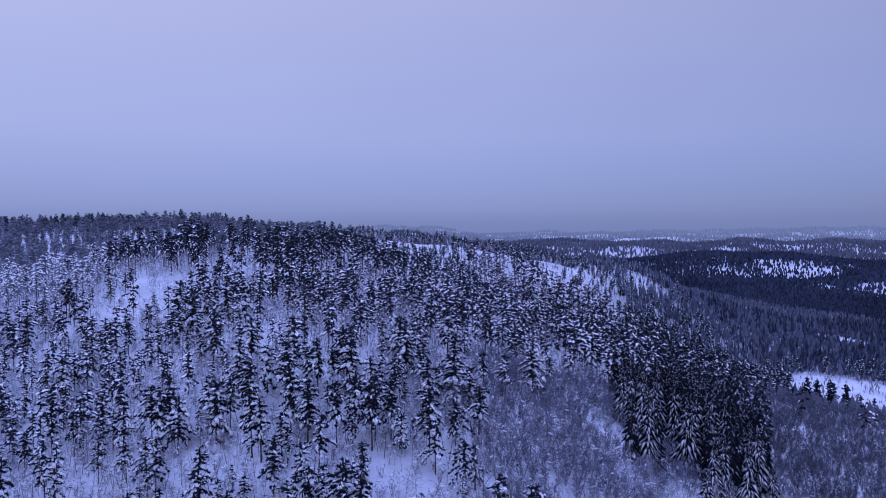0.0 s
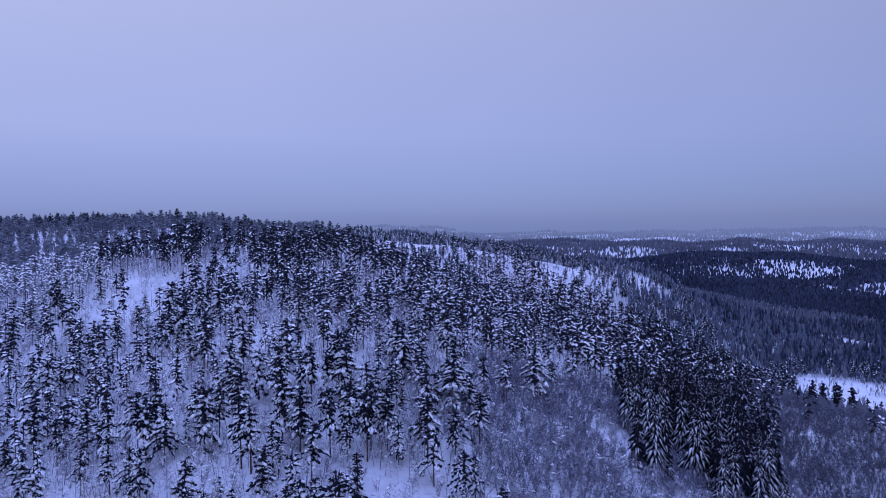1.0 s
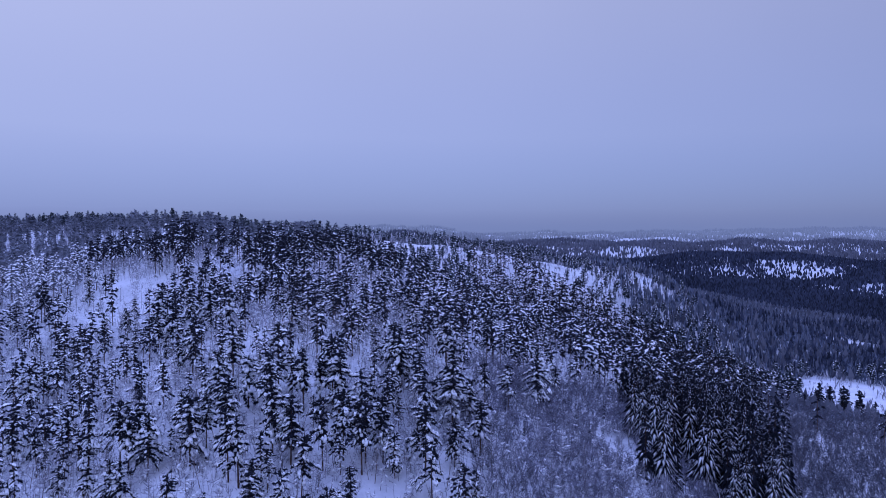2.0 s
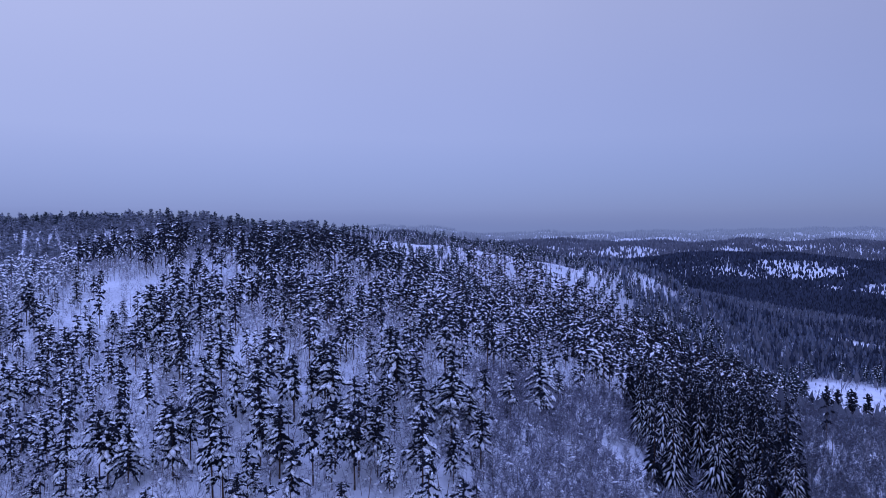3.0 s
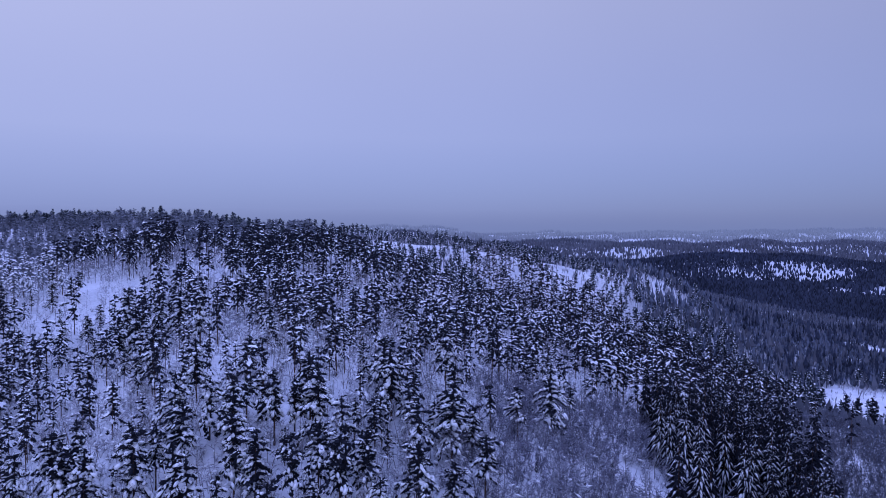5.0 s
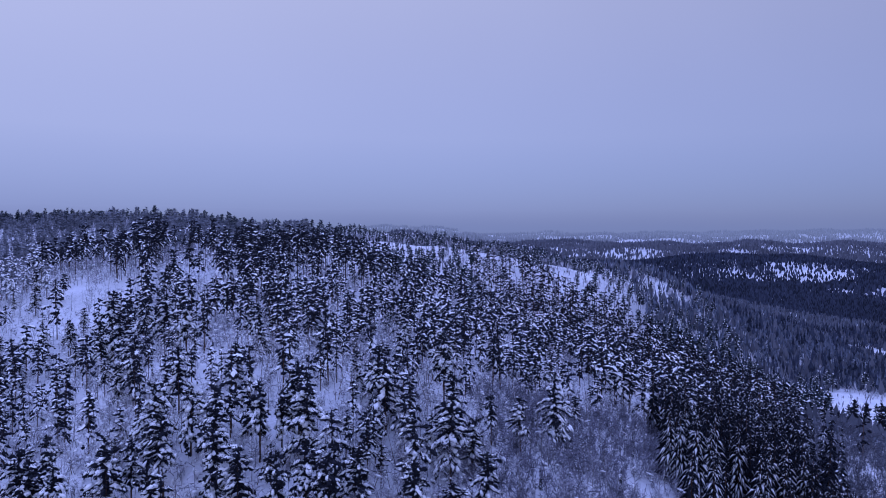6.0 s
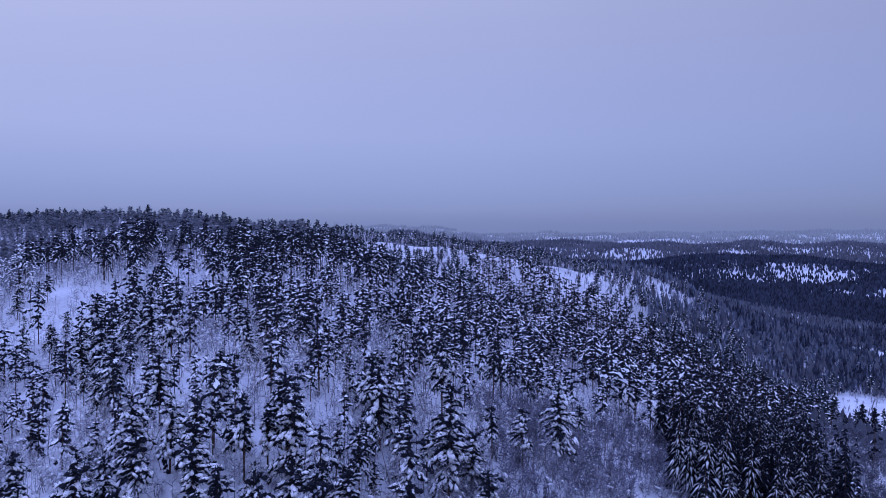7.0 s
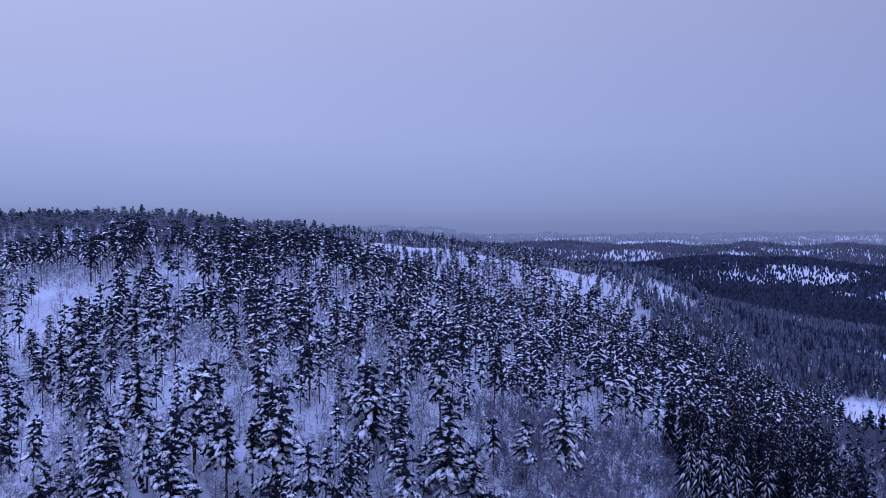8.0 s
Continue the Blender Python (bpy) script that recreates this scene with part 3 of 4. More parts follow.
def pine_thing(shapes, label, single):
    """A pine whose boughs are parts of their own (single) or one crown."""
    wood, limbs = shapes
    root = tagged(new("pine_tree"), label, "pine tree", "pines on the slope")
    part("trunk", wood.mesh("trunk"), BARK, root)
    if single:
        for i in range(0, len(limbs), 3):
            green, white = joined([g for g, _ in limbs[i:i + 3]]), joined([w for _, w in limbs[i:i + 3]])
            b = part("bough", green.mesh("bough"), NEEDLES, root)
            if white.n:
                part("snow_cover", white.mesh("snow_cover", True), SNOW_LOAD, b)["kind"] = "stuff"
    else:
        c = part("crown", joined([g for g, _ in limbs]).mesh("crown"), NEEDLES, root, "dark green needle tufts")
        part("snow_load", joined([w for _, w in limbs]).mesh("snow_load", True), SNOW_LOAD, c, "lumps of fresh snow")["kind"] = "stuff"
    return root


# (height, where the crown starts, half width, share of tufts with snow), words
SNOWY = (((14, 0.36, 2.9, 1.0), "tall slender Scots pine with snow lumps on its tufts"), ((13, 0.28, 2.7, 0.95), "narrow Scots pine laden with fresh snow"),
         ((14, 0.38, 3.0, 0.85), "Scots pine with drooping snowy boughs on the slope"), ((12, 0.24, 2.4, 0.9), "bushy Scots pine powdered with snow"), ((13, 0.42, 2.2, 0.7), "thin Scots pine with a sparse snowy crown"), ((13, 0.3, 3.1, 0.75), "broad Scots pine with snow on its lower boughs"))
DARK = (((15, 0.40, 3.1, 0.6), "tall dark Scots pine with bare lower trunk"), ((14, 0.38, 3.2, 0.45), "broad dark Scots pine with little snow on its top"), ((15, 0.44, 2.4, 0.4), "narrow dark Scots pine standing in a clump"))
HEAVY = (((12, 0.22, 2.4, 1.15), "Scots pine bowed and white under heavy snow"),)
PLAIN = (((14, 0.2, 1.9, 0.1), "dark plain Scots pine with hardly any snow"),)
KINDS = [[pine_thing(pine(rng, *size, 42), label, True) for size, label in rows] for rows in (SNOWY, DARK, HEAVY, PLAIN)]
PINES = [pine_thing(pine(rng, *size, 28), label, False) for size, label in (*SNOWY, *DARK, *HEAVY, ((9, 0.2, 1.6, 0.9), "young Scots pine laden with snow"))]
HEIGHTS = ((14, 13, 14, 12, 13, 13), (15, 14, 15), (12,), (14,))
SPRUCES = [tree_thing("spruce_tree", (("trunk", w, BARK, "", ""), ("crown", g, SPRUCE, "", "dark drooping needle boughs"), ("snow_load", s, SNOW_LOAD, "crown", "strips of snow along the boughs")),
                      label, "spruce tree", "spruce stand in the dip")
           for (w, g, s), label in (
               (spruce(rng, 18, 4.4, 0.95, 16), "large dark Norway spruce with snow strips on drooping boughs"),
               (spruce(rng, 18, 2.8, 0.24, 17), "dark narrow Norway spruce with thin snow on its boughs"),
               (spruce(rng, 16, 2.6, 0.4, 15), "dense Norway spruce with snowy bough tips"))]
BIRCHES = [tree_thing("birch_tree", (("stem", w, BIRCH_BARK, "", ""), ("twig_crown", f, FROST_TWIG, "", "fine twigs white with hoarfrost")),
                      label, "birch tree", "bare birches on the slope")
           for (w, f), label in (
               (birch(rng, 8.5, 16, 7), "slim bare birch with frosted twigs"),
               (birch(rng, 7, 15, 8, 1.8), "bare bushy birch white with hoarfrost"),
               (birch(rng, 5, 18, 7, 1.7, 3), "many-stemmed frosted willow bush in the snow"),
               (birch(rng, 10, 18, 7, 1.5), "tall thin bare birch with frosted crown"))]
for tree in (*SPRUCES, *BIRCHES):
    for piece in tree.children_recursive:
        if piece.name.startswith(("snow_load", "twig_crown")):
            piece["kind"] = "stuff"
used = set()


def set_tree(tree, x, y, size, turn):
    """Stands the tree, or a copy of it once it stands, at a place."""
    m = pose(x, y, float(height(x, y)) - 0.08, 0, 0, turn)
    tree.scale = (size, size, size)
    if tree in used:
        return copy_thing(tree, m)
    used.add(tree)
    tree.matrix_basis = m @ Matrix.Diagonal((size, size, size, 1))
    return tree


def plant(kinds, x, y, size, seed):
    q = np.random.default_rng(seed)
    for i in range(len(x)):
        k = i if i < len(kinds) else int(q.integers(0, len(kinds)))
        set_tree(kinds[k], x[i], y[i], float(size[i]), float(q.uniform(0, 360)))


# pines of the near slope: x, y, height, 0 snowy, 1 dark, 2 white with snow, 3 plain
FOOT_OF_SLOPE = ((-37.1, 121.2, 9.7, 0), (-14.5, 122.5, 9.5, 0), (-30.6, 124.7, 9.5, 0), (-28.7, 127.1, 15.5, 0), (-56.4, 129.8, 9.5, 0), (-13.4, 130.3, 15.5, 1), (-7.8, 130.3, 9.5, 0), (-60.4, 131.1, 9.5, 0), (-20.3, 131.6, 15.5, 1), (-2.6, 132.3, 15.5, 1), (-66.4, 132.5, 9.5, 0), (-13.1, 133.3, 15.5, 1), (-10.1, 133.8, 14.2, 1), (-26.3, 133.9, 14.8, 0), (-17.1, 134.0, 15.2, 1), (2.5, 135.9, 15.3, 1), (-45.1, 136.9, 13.6, 0), (-52.8, 137.0, 14.0, 0), (-30.3, 137.1, 15.4, 0), (-3.1, 137.3, 11.0, 1), (-56.9, 138.4, 15.5, 0))
LOWER_SLOPE = ((-65.2, 140.4, 13.8, 0), (-43.5, 140.8, 12.5, 0), (-59.6, 141.0, 15.5, 1), (-31.5, 141.2, 15.4, 0), (-39.4, 142.1, 14.3, 0), (7.4, 142.2, 13.5, 0), (-56.6, 142.9, 15.5, 1), (-40.9, 144.4, 13.3, 0), (-33.2, 145.9, 15.5, 0), (-19.7, 146.3, 15.5, 0), (-26.7, 147.1, 15.1, 0), (-50.3, 147.1, 9.5, 0), (-89.7, 147.9, 9.5, 0), (-79.3, 148.0, 11.3, 1), (-23.8, 149.0, 12.1, 0), (-38.0, 149.2, 12.7, 0), (-20.9, 149.6, 15.5, 0), (2.3, 150.0, 15.5, 0), (-50.7, 151.5, 13.8, 2), (-86.2, 151.6, 13.1, 0), (-74.8, 151.6, 10.9, 0))
MIDDLE_SLOPE = ((-45.0, 151.9, 13.8, 0), (-21.8, 152.2, 15.5, 0), (2.8, 153.7, 15.5, 0), (-1.0, 154.0, 9.5, 2), (5.9, 155.7, 11.3, 0), (-8.5, 158.0, 15.5, 0), (2.6, 161.0, 15.5, 1), (-10.2, 162.2, 15.5, 0), (-45.1, 163.1, 14.2, 0), (-35.8, 165.5, 10.8, 0), (9.8, 166.8, 11.0, 1), (15.2, 167.8, 12.7, 0), (-36.7, 167.9, 9.5, 0), (-14.6, 168.6, 9.5, 2), (-57.2, 172.2, 15.5, 0), (-60.8, 173.7, 9.5, 0), (1.2, 173.8, 15.5, 0), (-96.1, 174.5, 14.7, 0), (22.6, 176.3, 14.5, 0), (-34.7, 177.9, 9.5, 0), (1.1, 181.5, 14.4, 0))
UPPER_SLOPE = ((-105.9, 184.6, 11.6, 0), (23.9, 185.7, 15.5, 0), (-37.4, 186.1, 12.2, 0), (-22.2, 188.5, 10.1, 0), (29.5, 191.9, 9.5, 0), (-73.7, 193.4, 15.5, 0), (11.9, 193.9, 14.1, 1), (-55.4, 194.3, 15.5, 2), (-36.6, 194.6, 9.5, 2), (-60.6, 195.3, 9.6, 0), (-70.7, 195.5, 15.5, 0), (-81.3, 197.0, 9.5, 0), (-42.5, 198.8, 10.3, 0), (-64.1, 205.4, 15.5, 0), (-70.4, 207.0, 15.5, 0), (-32.5, 208.3, 11.0, 0), (-90.3, 210.5, 11.1, 0), (-12.4, 215.3, 9.5, 0), (-82.4, 216.6, 15.5, 0), (-111.1, 242.2, 9.5, 0))
DARK_GROVE = ((181, 356, 17, 3), (185, 353, 15, 3), (188, 358, 19, 3), (192, 354, 18, 3), (195, 358, 18, 3), (199, 355, 19, 3), (202, 358, 17, 3), (206, 354, 17, 3), (209, 357, 16, 3), (208, 344, 13, 3), (214, 341, 12, 3))
GLADE_EDGE = ((-118.8, 246.0, 11.0, 0), (-96.3, 210.0, 10.5, 0), (-89.4, 210.0, 10.5, 0), (-110.8, 246.0, 9.5, 1), (-122.0, 226.0, 15.5, 1), (-106.5, 210.0, 8.0, 0), (-10.8, 175.0, 9.5, 2), (-8.0, 186.0, 10.0, 0), (-7.5, 198.0, 12.0, 0), (-9.5, 207.0, 10.0, 2), (-66.7, 180.5, 9.0, 0), (-113.5, 236.5, 9.0, 0), (-94.0, 225.0, 8.0, 0), (-106.0, 227.0, 5.5, 2), (-120.5, 238.0, 6.0, 0))
q = np.random.default_rng(77)
standing = []
for x, y, h, kind in (*FOOT_OF_SLOPE, *LOWER_SLOPE, *MIDDLE_SLOPE, *UPPER_SLOPE, *DARK_GROVE, *GLADE_EDGE):
    k = int(q.integers(0, len(KINDS[kind])))
    set_tree(KINDS[kind][k], x, y, (0.84 if kind < 3 else 1.0) * h / HEIGHTS[kind][k], float(q.uniform(0, 360)))
    standing.append((x, y))
standing = np.array(standing)


def clear(x, y, gap):
    """1 where no listed tree stands within gap metres."""
    d = np.min(np.hypot(x[:, None] - standing[:, 0], y[:, None] - standing[:, 1]), 1)
    return (d > gap) * 1.0


r = np.random.default_rng(5)
px, py = scatter(r, -330, 420, 84, 460, 3.5, lambda x, y: pine_share(x, y) * clear(x, y, 3.4) * np.where((y > 112) & (y < 178) & (x > -75) & (x < 20), 0.6, 1))
order = np.argsort(np.hypot(px, py))
px, py = px[order], py[order]
ps = 0.4 + 0.5 * r.uniform(0, 1, len(px)) ** 0.8
NEAR = 300 - len(standing)
plant(PINES, px[:NEAR], py[:NEAR], ps[:NEAR], 21)
sx, sy = scatter(r, 20, 180, 140, 310, 3.9, spruce_share)
order = np.argsort(np.hypot(sx, sy))
sx, sy = sx[order], sy[order]
ss = r.uniform(0.7, 1.12, len(sx))
for x, y, size in zip(sx[:110], sy[:110], ss[:110]):
    laden = r.uniform() < (0.75 if y < 192 else 0.07)
    set_tree(SPRUCES[0 if laden else int(r.integers(1, 3))], x, y, float(size), float(r.uniform(0, 360)))
bx, by = scatter(r, -170, 260, 92, 330, 5.6, birch_share)
order = np.argsort(by)
bx, by = bx[order], by[order]
bs = r.uniform(0.55, 1.1, len(bx))
plant(BIRCHES, bx[:280], by[:280], bs[:280], 23)


def fallen_branch(x, y, length, turn, seed):
    """A broken pine branch lying in the snow, with stubs of twigs."""
    q, wood = np.random.default_rng(seed), Shape()
    bend = [np.array([length * k / 4, q.normal(0, 0.12), 0.12 + 0.1 * math.sin(k)]) for k in range(5)]
    for k in range(4):
        rod(wood, bend[k], bend[k + 1], 0.13 - 0.025 * k, 0.105 - 0.025 * k, 5)
        for side in (-1, 1):
            spike(wood, bend[k + 1], bend[k + 1] + np.array([0.5, side * q.uniform(0.4, 0.9), q.uniform(0.05, 0.3)]), 0.045)
    ob = new("fallen_branch", wood.mesh("fallen_branch"))
    ob.data.materials.append(BARK)
    ob.matrix_basis = pose(x, y, float(height(x, y)) - 0.02, 0, 0, turn)
    return tagged(ob, "dark broken pine branch lying on the snow", "branch")


fallen_branch(-72.7, 133.5, 3.2, 12, 3)
fallen_branch(-16.2, 158.0, 2.8, -20, 4)

# ---------------------------------------------------------------- woods farther up the hill
def wood_of(name, label, sizes, x, y, scale, seed, dome=False, leaf=None, boughs=30):
    mid = [pine(rng, *size, boughs, False, dome and i % 2 == 0) for i, size in enumerate(sizes)]
    woods(name, label, [("crowns", [joined([g for g, _ in m[1]]).arrays() for m in mid], leaf or NEEDLES), ("trunks", [m[0].arrays() for m in mid], BARK),
                        ("snow_load", [joined([w for _, w in m[1]]).arrays() for m in mid], SNOW_LOAD)], x, y, scale, seed)


on_slope = np.arange(len(px)) >= NEAR
on_slope &= py < 224
rx, ry, rs = px[on_slope], py[on_slope], ps[on_slope]
wood_of("pine_wood", "snowy Scots pine wood covering the hill", ((14, 0.36, 2.6, 0.7), (15, 0.4, 2.7, 0.4), (12, 0.26, 2.4, 0.75), (13, 0.32, 2.5, 0.5)), rx, ry, rs, 31, False, None, 22)


def hoar(x, y):
    """How deep in hoarfrost the wood stands, most on the far ridge."""
    return np.clip((-x - 95) / 32 + (y - 230) / 120 - 0.15 + 0.8 * ripple(x, y, 16), 0, 1) * (x < -60)


def upper_share(x, y):
    p = np.clip(0.56 + 0.9 * ripple(x, y, 10) + 0.35 * ripple(y, x, 31), 0.1, 1)
    p = np.maximum(p, (0.88 + 0.3 * ripple(x, y, 12)) * (inside(x, y, 92, 352, 72, 52) + 0.3 * ripple(x, y, 8) < 1))
    p = np.maximum(p, 0.8 * (x < -118)) * ((x < 108) | (y < 412 + 0.75 * np.clip(x - 150, 0, 70)))
    p = np.maximum(p, 0.85 * (inside(x, y, 162, 412, 48, 34) + 0.3 * ripple(x, y, 9) < 1) * (y < 412 + 0.75 * np.clip(x - 150, 0, 70)))
    p = np.maximum(p, 0.62 * ((y > 385) & (x > -10) & (x < 165)) * ((x < 108) | (y < 500)))
    p = np.maximum(p, 0.5 * (inside(x, y, 20, 425, 28, 30) < 1)) * np.where(y > 462, (x > 15) * 0.9, 1)
    return p * (1 - open_snow(x, y)) * (1 - in_any(x, y, SCRUB)) * (1 - in_any(x, y, STANDS)) * (1 - 0.4 * hoar(x, y))


rx, ry = scatter(r, -330, 420, 222, 505, 4.7, upper_share)
rs = 0.5 + 0.52 * r.uniform(0, 1, len(rx)) ** 0.8
rs *= np.where(((ry > 345) & (rx > -75) & (rx < 5)) | ((ry > 402) & (rx < 160) & (rx > -75)), 0.74, 1)  # stunted on the bald crest
rs *= np.where((rx > 40) & (ry < 430), 1.2, 1)
dark = inside(rx, ry, -72, 285, 70, 42) + 0.3 * ripple(rx, ry, 8) < 1
white = ~dark & (r.uniform(0, 1, len(rx)) < hoar(rx, ry))
back = (np.hypot(rx, ry) > 300) & ~dark & ~white
slope = ~dark & ~back & ~white
wood_of("brow_pine_wood", "snowy pine wood below the brow of the hill", ((14, 0.34, 2.6, 0.55), (15, 0.4, 2.8, 0.4), (12, 0.26, 2.4, 0.7), (13, 0.36, 2.5, 0.3)), rx[slope], ry[slope], rs[slope], 44, True, None, 24)
wood_of("dark_pine_wood", "dark tall round-topped pines along the brow", ((15, 0.5, 2.9, 0.3), (14, 0.46, 2.8, 0.45), (16, 0.54, 3.0, 0.22)), rx[dark], ry[dark], rs[dark] * 1.05, 38, True, None, 20)
farp = [far_pine(rng, sn) for sn in (0.8, 0.6, 0.4, 0.9, 0.5, 0.7)]
lee = back & (rx > 15) & (np.hypot(rx, ry) < 412)
back &= ~lee
woods("upper_pine_wood", "pine wood on the upper hill flecked with snow", [("crowns", [m[0].arrays() for m in farp], RIME_HAZE_PINE), ("snow_load", [m[1].arrays() for m in farp], SNOW_LOAD)], rx[back], ry[back], rs[back] * 13, 40)
wood_of("lee_pine_wood", "dark snowy pine wood on the lee side of the hill", ((14, 0.3, 3.1, 0.4), (13, 0.25, 3.0, 0.7), (15, 0.36, 3.2, 0.25), (14, 0.3, 2.9, 0.3)), rx[lee], ry[lee], rs[lee], 49, True, None, 13)
hoary = white & (np.hypot(rx, ry) < 340)
white &= ~hoary
wood_of("hoary_pine_wood", "pines white with hoarfrost and snow beside the glade", ((14, 0.34, 2.6, 0.95), (12, 0.28, 2.4, 1.1)), rx[hoary], ry[hoary], rs[hoary], 48, False, HOAR_PINE)
woods("hoarfrosted_pine_wood", "pines grey with hoarfrost on the far ridge", [("crowns", [m[0].arrays() for m in farp], HOAR_PINE)], rx[white], ry[white], rs[white] * 13, 45)
msp = [spruce(rng, 19, 2.3, 0.26, 13, False) for _ in range(2)]
woods("spruce_wood", "dark spruce wood with thin snow", [("crowns", [m[1].arrays() for m in msp], SPRUCE), ("snow_load", [m[2].arrays() for m in msp], SNOW_LOAD)], sx[110:], sy[110:], ss[110:], 32)
mbi = [birch(rng, 8, 7, 4, 1.7) for _ in range(3)]
woods("birch_wood", "bare birch wood white with hoarfrost", [("twig_crowns", [m[1].arrays() for m in mbi], FROST_TWIG), ("stems", [m[0].arrays() for m in mbi], BIRCH_BARK)], bx[280:], by[280:], bs[280:], 33)


def thicket_share(x, y):
    return np.clip(0.62 + 0.4 * ripple(x, y, 7) + 0.5 * (inside(x, y, -9, 168, 8, 46) < 1) + 0.75 * in_any(x, y, SCRUB), 0.1, 1) * (1 - 0.5 * open_snow(x, y)) * (1 - 0.8 * in_any(x, y, STANDS))


hx, hy = scatter(r, -190, 190, 98, 300, 1.5, lambda x, y: thicket_share(x, y) * np.where(y > 225, 0.55, 1))
shrubs = [sapling(rng, h, 24, 0.065).arrays() for h in (3.5, 4.5, 5.5)] + [scrub_bush(rng, h, 36).arrays() for h in (1.6, 2.2, 2.8, 3.6)]
bare = in_any(hx, hy, SCRUB) > 0.5
woods("thicket", "thicket of frosted saplings and thin bare stems", [("twig_crowns", shrubs, FROST_TWIG), ("snow_load", [bush_snow(rng, h).arrays() for h in (3.5, 4.5, 5.5)] + [bush_snow(rng, h, 2, 1.3).arrays() for h in (1.6, 2.2, 2.8, 3.6)], SNOW_LOAD)], hx[~bare], hy[~bare], r.uniform(0.7, 1.2, (~bare).sum()), 39)


qx, qy = scatter(r, -110, 30, 104, 190, 2.7, lambda x, y: (0.35 + 0.5 * ripple(x, y, 8)) * (1 - open_snow(x, y)) * (1 - in_any(x, y, SCRUB)))
woods("leaning_stems", "thin dark leaning stems of bare young trees", [("stems", [sapling(rng, h, 9, 0.035, 0.2).arrays() for h in (5.0, 6.5, 7.5, 6.0)], BARK)], qx, qy, r.uniform(0.7, 1.15, len(qx)), 57)


def scrub_share(x, y):
    return in_any(x, y, SCRUB) * (1 - open_snow(x, y)) * np.clip(0.92 + 0.4 * ripple(x, y, 5.5), 0.2, 1) * (1 - 0.2 * in_any(x, y, STANDS))


ux, uy = scatter(r, -20, 230, 100, 350, 1.75, lambda x, y: scrub_share(x, y) * np.where(y > 240, 0.65, 1) * np.where(x > 95, 0.7, 1) * ((x < 196) | (y < 325)))
pale = (ripple(ux, uy, 4.1) + r.normal(0, 0.3, len(ux)) > 0.33) & (ux < 95)
bushes = [scrub_bush(rng, h, 72).arrays() for h in (2.4, 3.4, 4.4, 1.8, 2.9)]
lumps = [bush_snow(rng, h, 1, 1.5).arrays() for h in (2.4, 3.4, 4.4, 1.8, 2.9)]
woods("willow_scrub", "dense low willow scrub, bare and violet-grey", [("twig_crowns", bushes, TWIG)], ux[~pale & (ux < 95)], uy[~pale & (ux < 95)], r.uniform(0.85, 1.5, (~pale & (ux < 95)).sum()), 41)
woods("bare_scrub", "dark bare scrub in the dip below the bog", [("twig_crowns", bushes, BARE_TWIG)], ux[~pale & (ux >= 95)], uy[~pale & (ux >= 95)], r.uniform(0.9, 1.6, (~pale & (ux >= 95)).sum()), 56)
woods("frosted_scrub", "low birch scrub bowed with frost and snow", [("twig_crowns", bushes, FROST_TWIG), ("snow_load", lumps, SNOW_LOAD)], ux[pale], uy[pale], r.uniform(0.7, 1.2, pale.sum()), 43)
wx, wy = scatter(r, 8, 240, 125, 350, 3.3, lambda x, y: np.where(x < 88, 0.3 * (y < 250), 0.85 * (y > 185) * ((x < 196) | (y < 312))) * in_any(x, y, SCRUB) * (1 - open_snow(x, y)) * (1 - in_any(x, y, STANDS)))
woods("bare_birch_wood", "bare violet-grey birch wood beside the spruces", [("twig_crowns", [m[1].arrays() for m in mbi], BARE_TWIG), ("stems", [m[0].arrays() for m in mbi], BIRCH_BARK)], wx, wy, r.uniform(0.5, 1.0, len(wx)), 55)
tx, ty = scatter(r, 5, 230, 110, 350, 9.0, lambda x, y: 0.42 * in_any(x, y, SCRUB) * (1 - open_snow(x, y)))
woods("young_spruces", "small young spruces standing in the scrub", [("crowns", [m[1].arrays() for m in msp], SPRUCE), ("snow_load", [m[2].arrays() for m in msp], SNOW_LOAD)], tx, ty, r.uniform(0.14, 0.36, len(tx)), 46)
farc = [far_conifer(rng) for _ in range(5)]


def distant_tree(rng):
    """A tree one unit high on a far hill: one uneven rounded crown that runs to a point."""
    crown = Shape()
    blob(crown, rng, np.array([0, 0, 0.42]), (0.03, 0.02, 1), (0.58, 0.27, 0.27), 0.25, SPINDLE_V, SPINDLE_F)
    return crown




def wood_edge(x):
    """Where the young wood gives way to the dark valley wood."""
    return 1150 - 290 * np.clip((x - 380) / 24, 0, 1) - 2.5 * np.clip(x - 392, 0, 76) + 12 * ripple(x, x * 0.3, 15)


def far_share(x, y):
    return np.clip(0.75 + 0.5 * ripple(x, y, 25), 0.1, 1) * (1 - open_snow(x, y)) * (1 - 0.85 * in_any(x, y, SCRUB) * (y < wood_edge(x)))


fx, fy = scatter(r, -620, 700, 460, 960, 6.0, lambda x, y: np.maximum(far_share(x, y), 0.95 * (inside(x, y, -35, 496, 85, 26) < 1)))
ridge = (fx < 60) & (fy < 560)
woods("ridge_pine_wood", "frosted, haze-paled pines along the far ridge of the hill", [("crowns", [m[0].arrays() for m in farp], RIME_HAZE_PINE)], fx[ridge], fy[ridge], r.uniform(7, 13, ridge.sum()), 50)
fx, fy = fx[fx >= 60], fy[fx >= 60]
woods("far_conifer_wood", "conifer wood on the far side of the hill", [("crowns", [m.arrays() for m in farc], HAZE_NEEDLES)], fx, fy, r.uniform(6, 11, len(fx)) * np.where((fy < 540) & (fx < 170), 0.75, 1), 34)
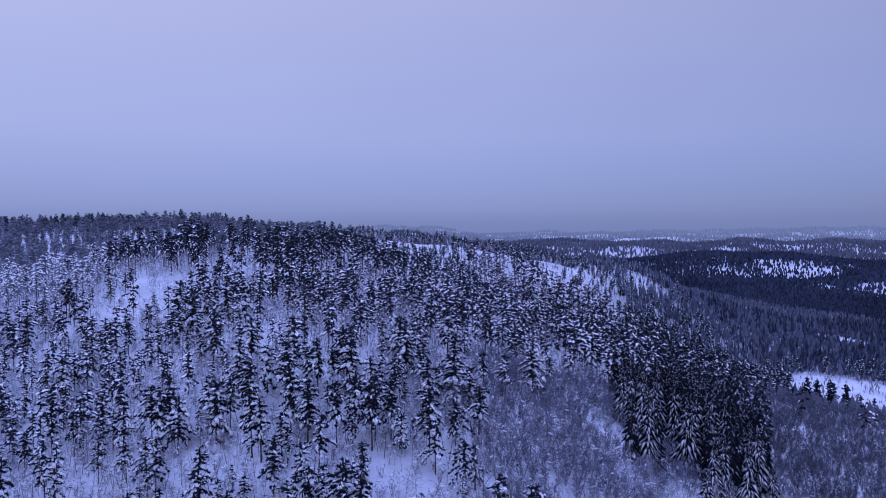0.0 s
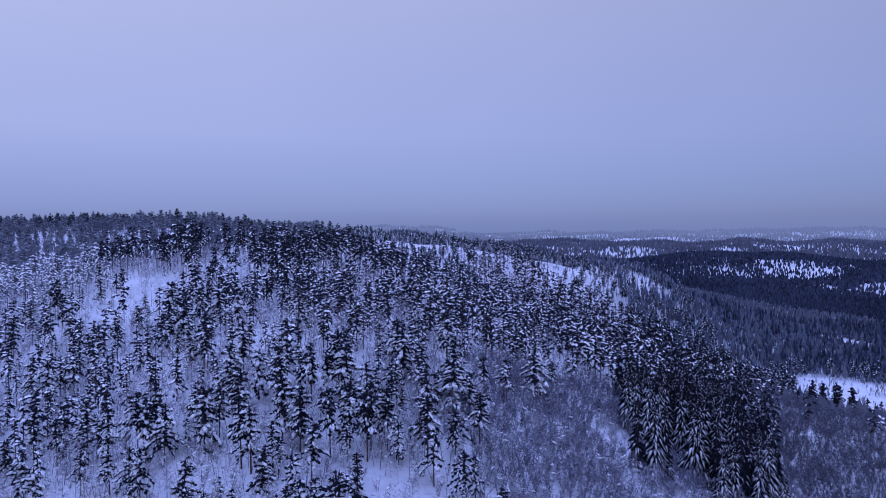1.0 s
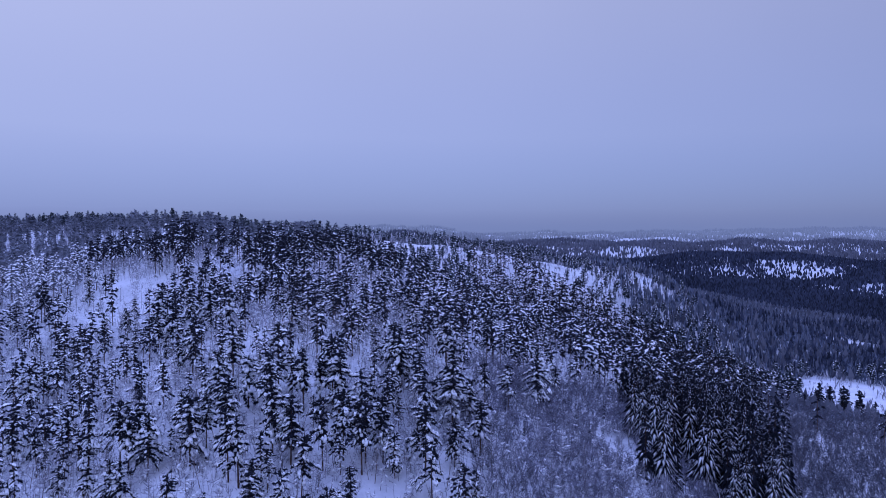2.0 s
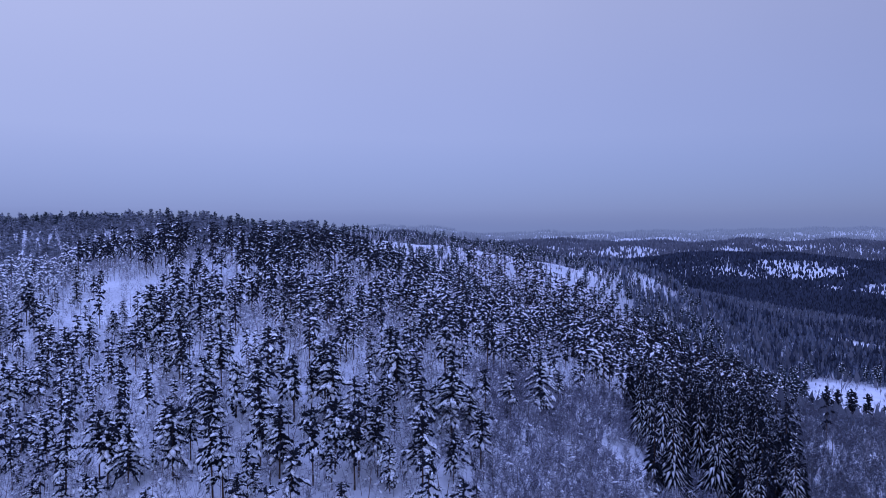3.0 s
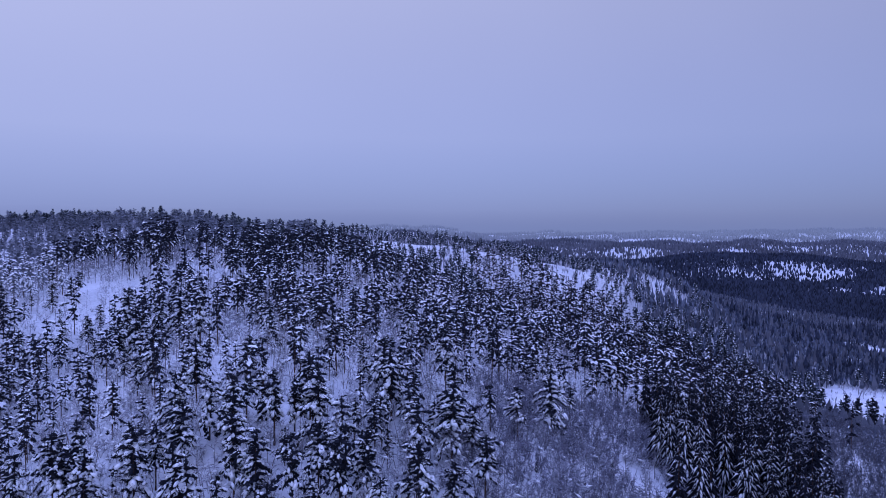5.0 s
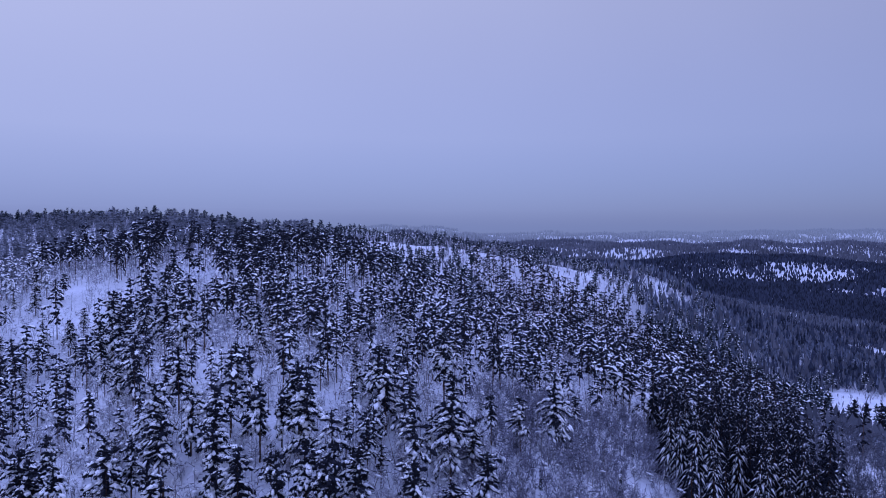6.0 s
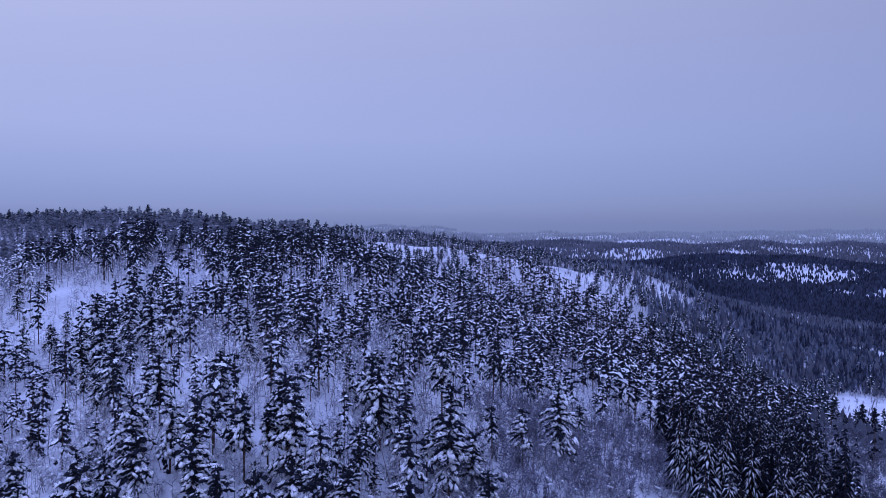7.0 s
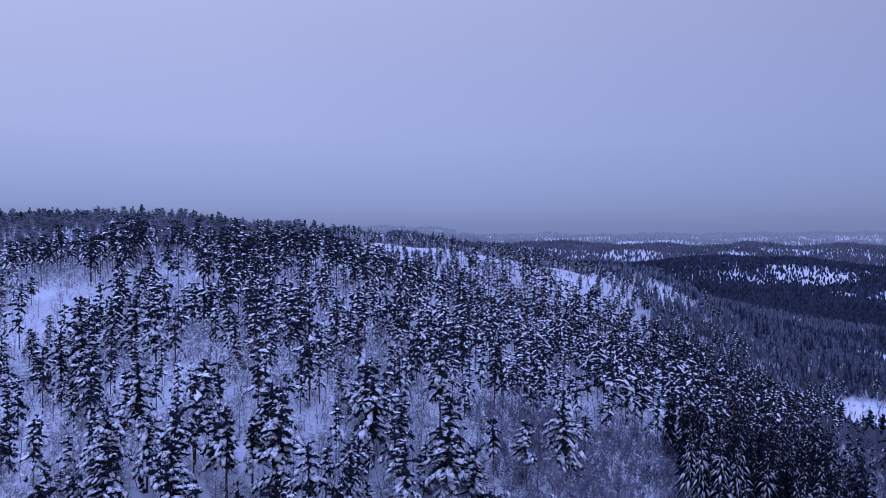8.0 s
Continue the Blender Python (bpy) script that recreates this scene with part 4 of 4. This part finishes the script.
def young_wood(x, y):
    return np.maximum(in_any(x, y, SCRUB), 0.85 * (x > 112)) * (1 - open_snow(x, y)) * (1 - in_any(x, y, STANDS)) * (y < wood_edge(x))


bkx, bky = scatter(r, 190, 430, 360, 680, 6.0, lambda x, y: np.clip((x - 190) / 160 + 0.6 * ripple(x, y, 17), 0.1, 0.9) * (1 - open_snow(x, y)) * (y > 470 - 1.5 * np.clip(x - 240, 0, 80)))
woods("bog_edge_conifers", "dark conifers behind the snowy bog", [("crowns", [m.arrays() for m in farc], HAZE_NEEDLES)], bkx, bky, r.uniform(8, 14, len(bkx)), 53)
kx, ky = scatter(r, 104, 330, 390, 640, 2.9, lambda x, y: young_wood(x, y) * (1 - open_snow(x, y)) * np.clip(0.8 + 0.5 * ripple(x, y, 11), 0.3, 1))
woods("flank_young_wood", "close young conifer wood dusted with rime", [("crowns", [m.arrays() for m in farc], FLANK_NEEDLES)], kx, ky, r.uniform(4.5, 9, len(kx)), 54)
gx, gy = scatter(r, 100, 420, 300, 660, 3.5, young_wood)
ex, ey = scatter(r, 140, 620, 660, 1160, 5.0, young_wood)
gx, gy = np.concatenate([gx, ex]), np.concatenate([gy, ey])
woods("far_birch_wood", "even young birch wood grey with frost", [("twig_crowns", [far_birch(rng).arrays() for _ in range(5)], FAR_TWIG)], gx, gy, r.uniform(0.7, 1.2, len(gx)) * np.where(gy < 375, 0.5, np.where(gy > 660, 0.95, 0.72)), 35)
hbx, hby = scatter(r, -330, 260, 222, 520, 4.7, lambda x, y: np.clip(0.6 + 0.7 * ripple(x, y, 13), 0.1, 1) * (1 - 0.3 * open_snow(x, y)) * (1 - in_any(x, y, SCRUB)) * (1 - in_any(x, y, STANDS)))
hbs = r.uniform(0.4, 0.95, len(hbx))
near_by = np.hypot(hbx, hby) < 300
woods("brow_birch_wood", "frosted bare birches and bushes on the brow", [("twig_crowns", [m[1].arrays() for m in mbi], FROST_TWIG), ("stems", [m[0].arrays() for m in mbi], BIRCH_BARK)], hbx[near_by], hby[near_by], hbs[near_by], 51)
hbx, hby, hbs = hbx[~near_by], hby[~near_by], hbs[~near_by]
woods("upper_birch_wood", "frosted bare birches among the pines of the upper hill", [("twig_crowns", [far_birch(rng).arrays() for _ in range(4)], FROST_TWIG)], hbx, hby, hbs, 42)
tiny = [distant_tree(rng) for _ in range(6)]


jx, jy = scatter(r, 100, 620, 320, 1160, 4.5, lambda x, y: young_wood(x, y) * np.clip(0.6 + 0.6 * ripple(x, y, 18), 0.1, 1))
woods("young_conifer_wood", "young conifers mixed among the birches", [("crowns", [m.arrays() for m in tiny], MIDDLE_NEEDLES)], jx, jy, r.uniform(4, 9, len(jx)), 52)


def valley_share(x, y):
    return np.clip(0.95 + 0.9 * ripple(x, y * 1.6, 95) + 0.5 * ripple(y, x, 29), np.where(y < 1250, 0.85, 0.2), 1) * (1 - open_snow(x, y)) * (x > -0.25 * y) * np.where(y > 1650, np.clip((height(x, y) + 46) / 16, 0.6, 1), 1)


vx, vy = scatter(r, -80, 1400, 680, 1720, 4.3, lambda x, y: valley_share(x, y) * ((x > 250) | (y > 960)) * (y > wood_edge(x)))
woods("valley_wood", "dark conifer woods on the valley hills", [("crowns", [m.arrays() for m in tiny], HAZE_NEEDLES)], vx, vy, r.uniform(5, 9.5, len(vx)), 36)
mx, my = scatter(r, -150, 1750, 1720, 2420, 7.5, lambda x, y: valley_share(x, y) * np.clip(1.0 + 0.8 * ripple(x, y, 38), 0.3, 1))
woods("hill_wood", "woods on the farther hills, paled by painted haze", [("crowns", [m.arrays() for m in tiny], MIDDLE_NEEDLES)], mx, my, r.uniform(8, 13, len(mx)), 47)
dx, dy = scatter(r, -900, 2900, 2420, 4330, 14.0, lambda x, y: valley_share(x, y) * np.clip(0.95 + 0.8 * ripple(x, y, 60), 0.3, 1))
woods("distant_wood", "distant woods painted pale with haze under the clouds", [("crowns", [m.arrays() for m in tiny], DISTANT_NEEDLES)], dx, dy, r.uniform(12, 19, len(dx)), 37)
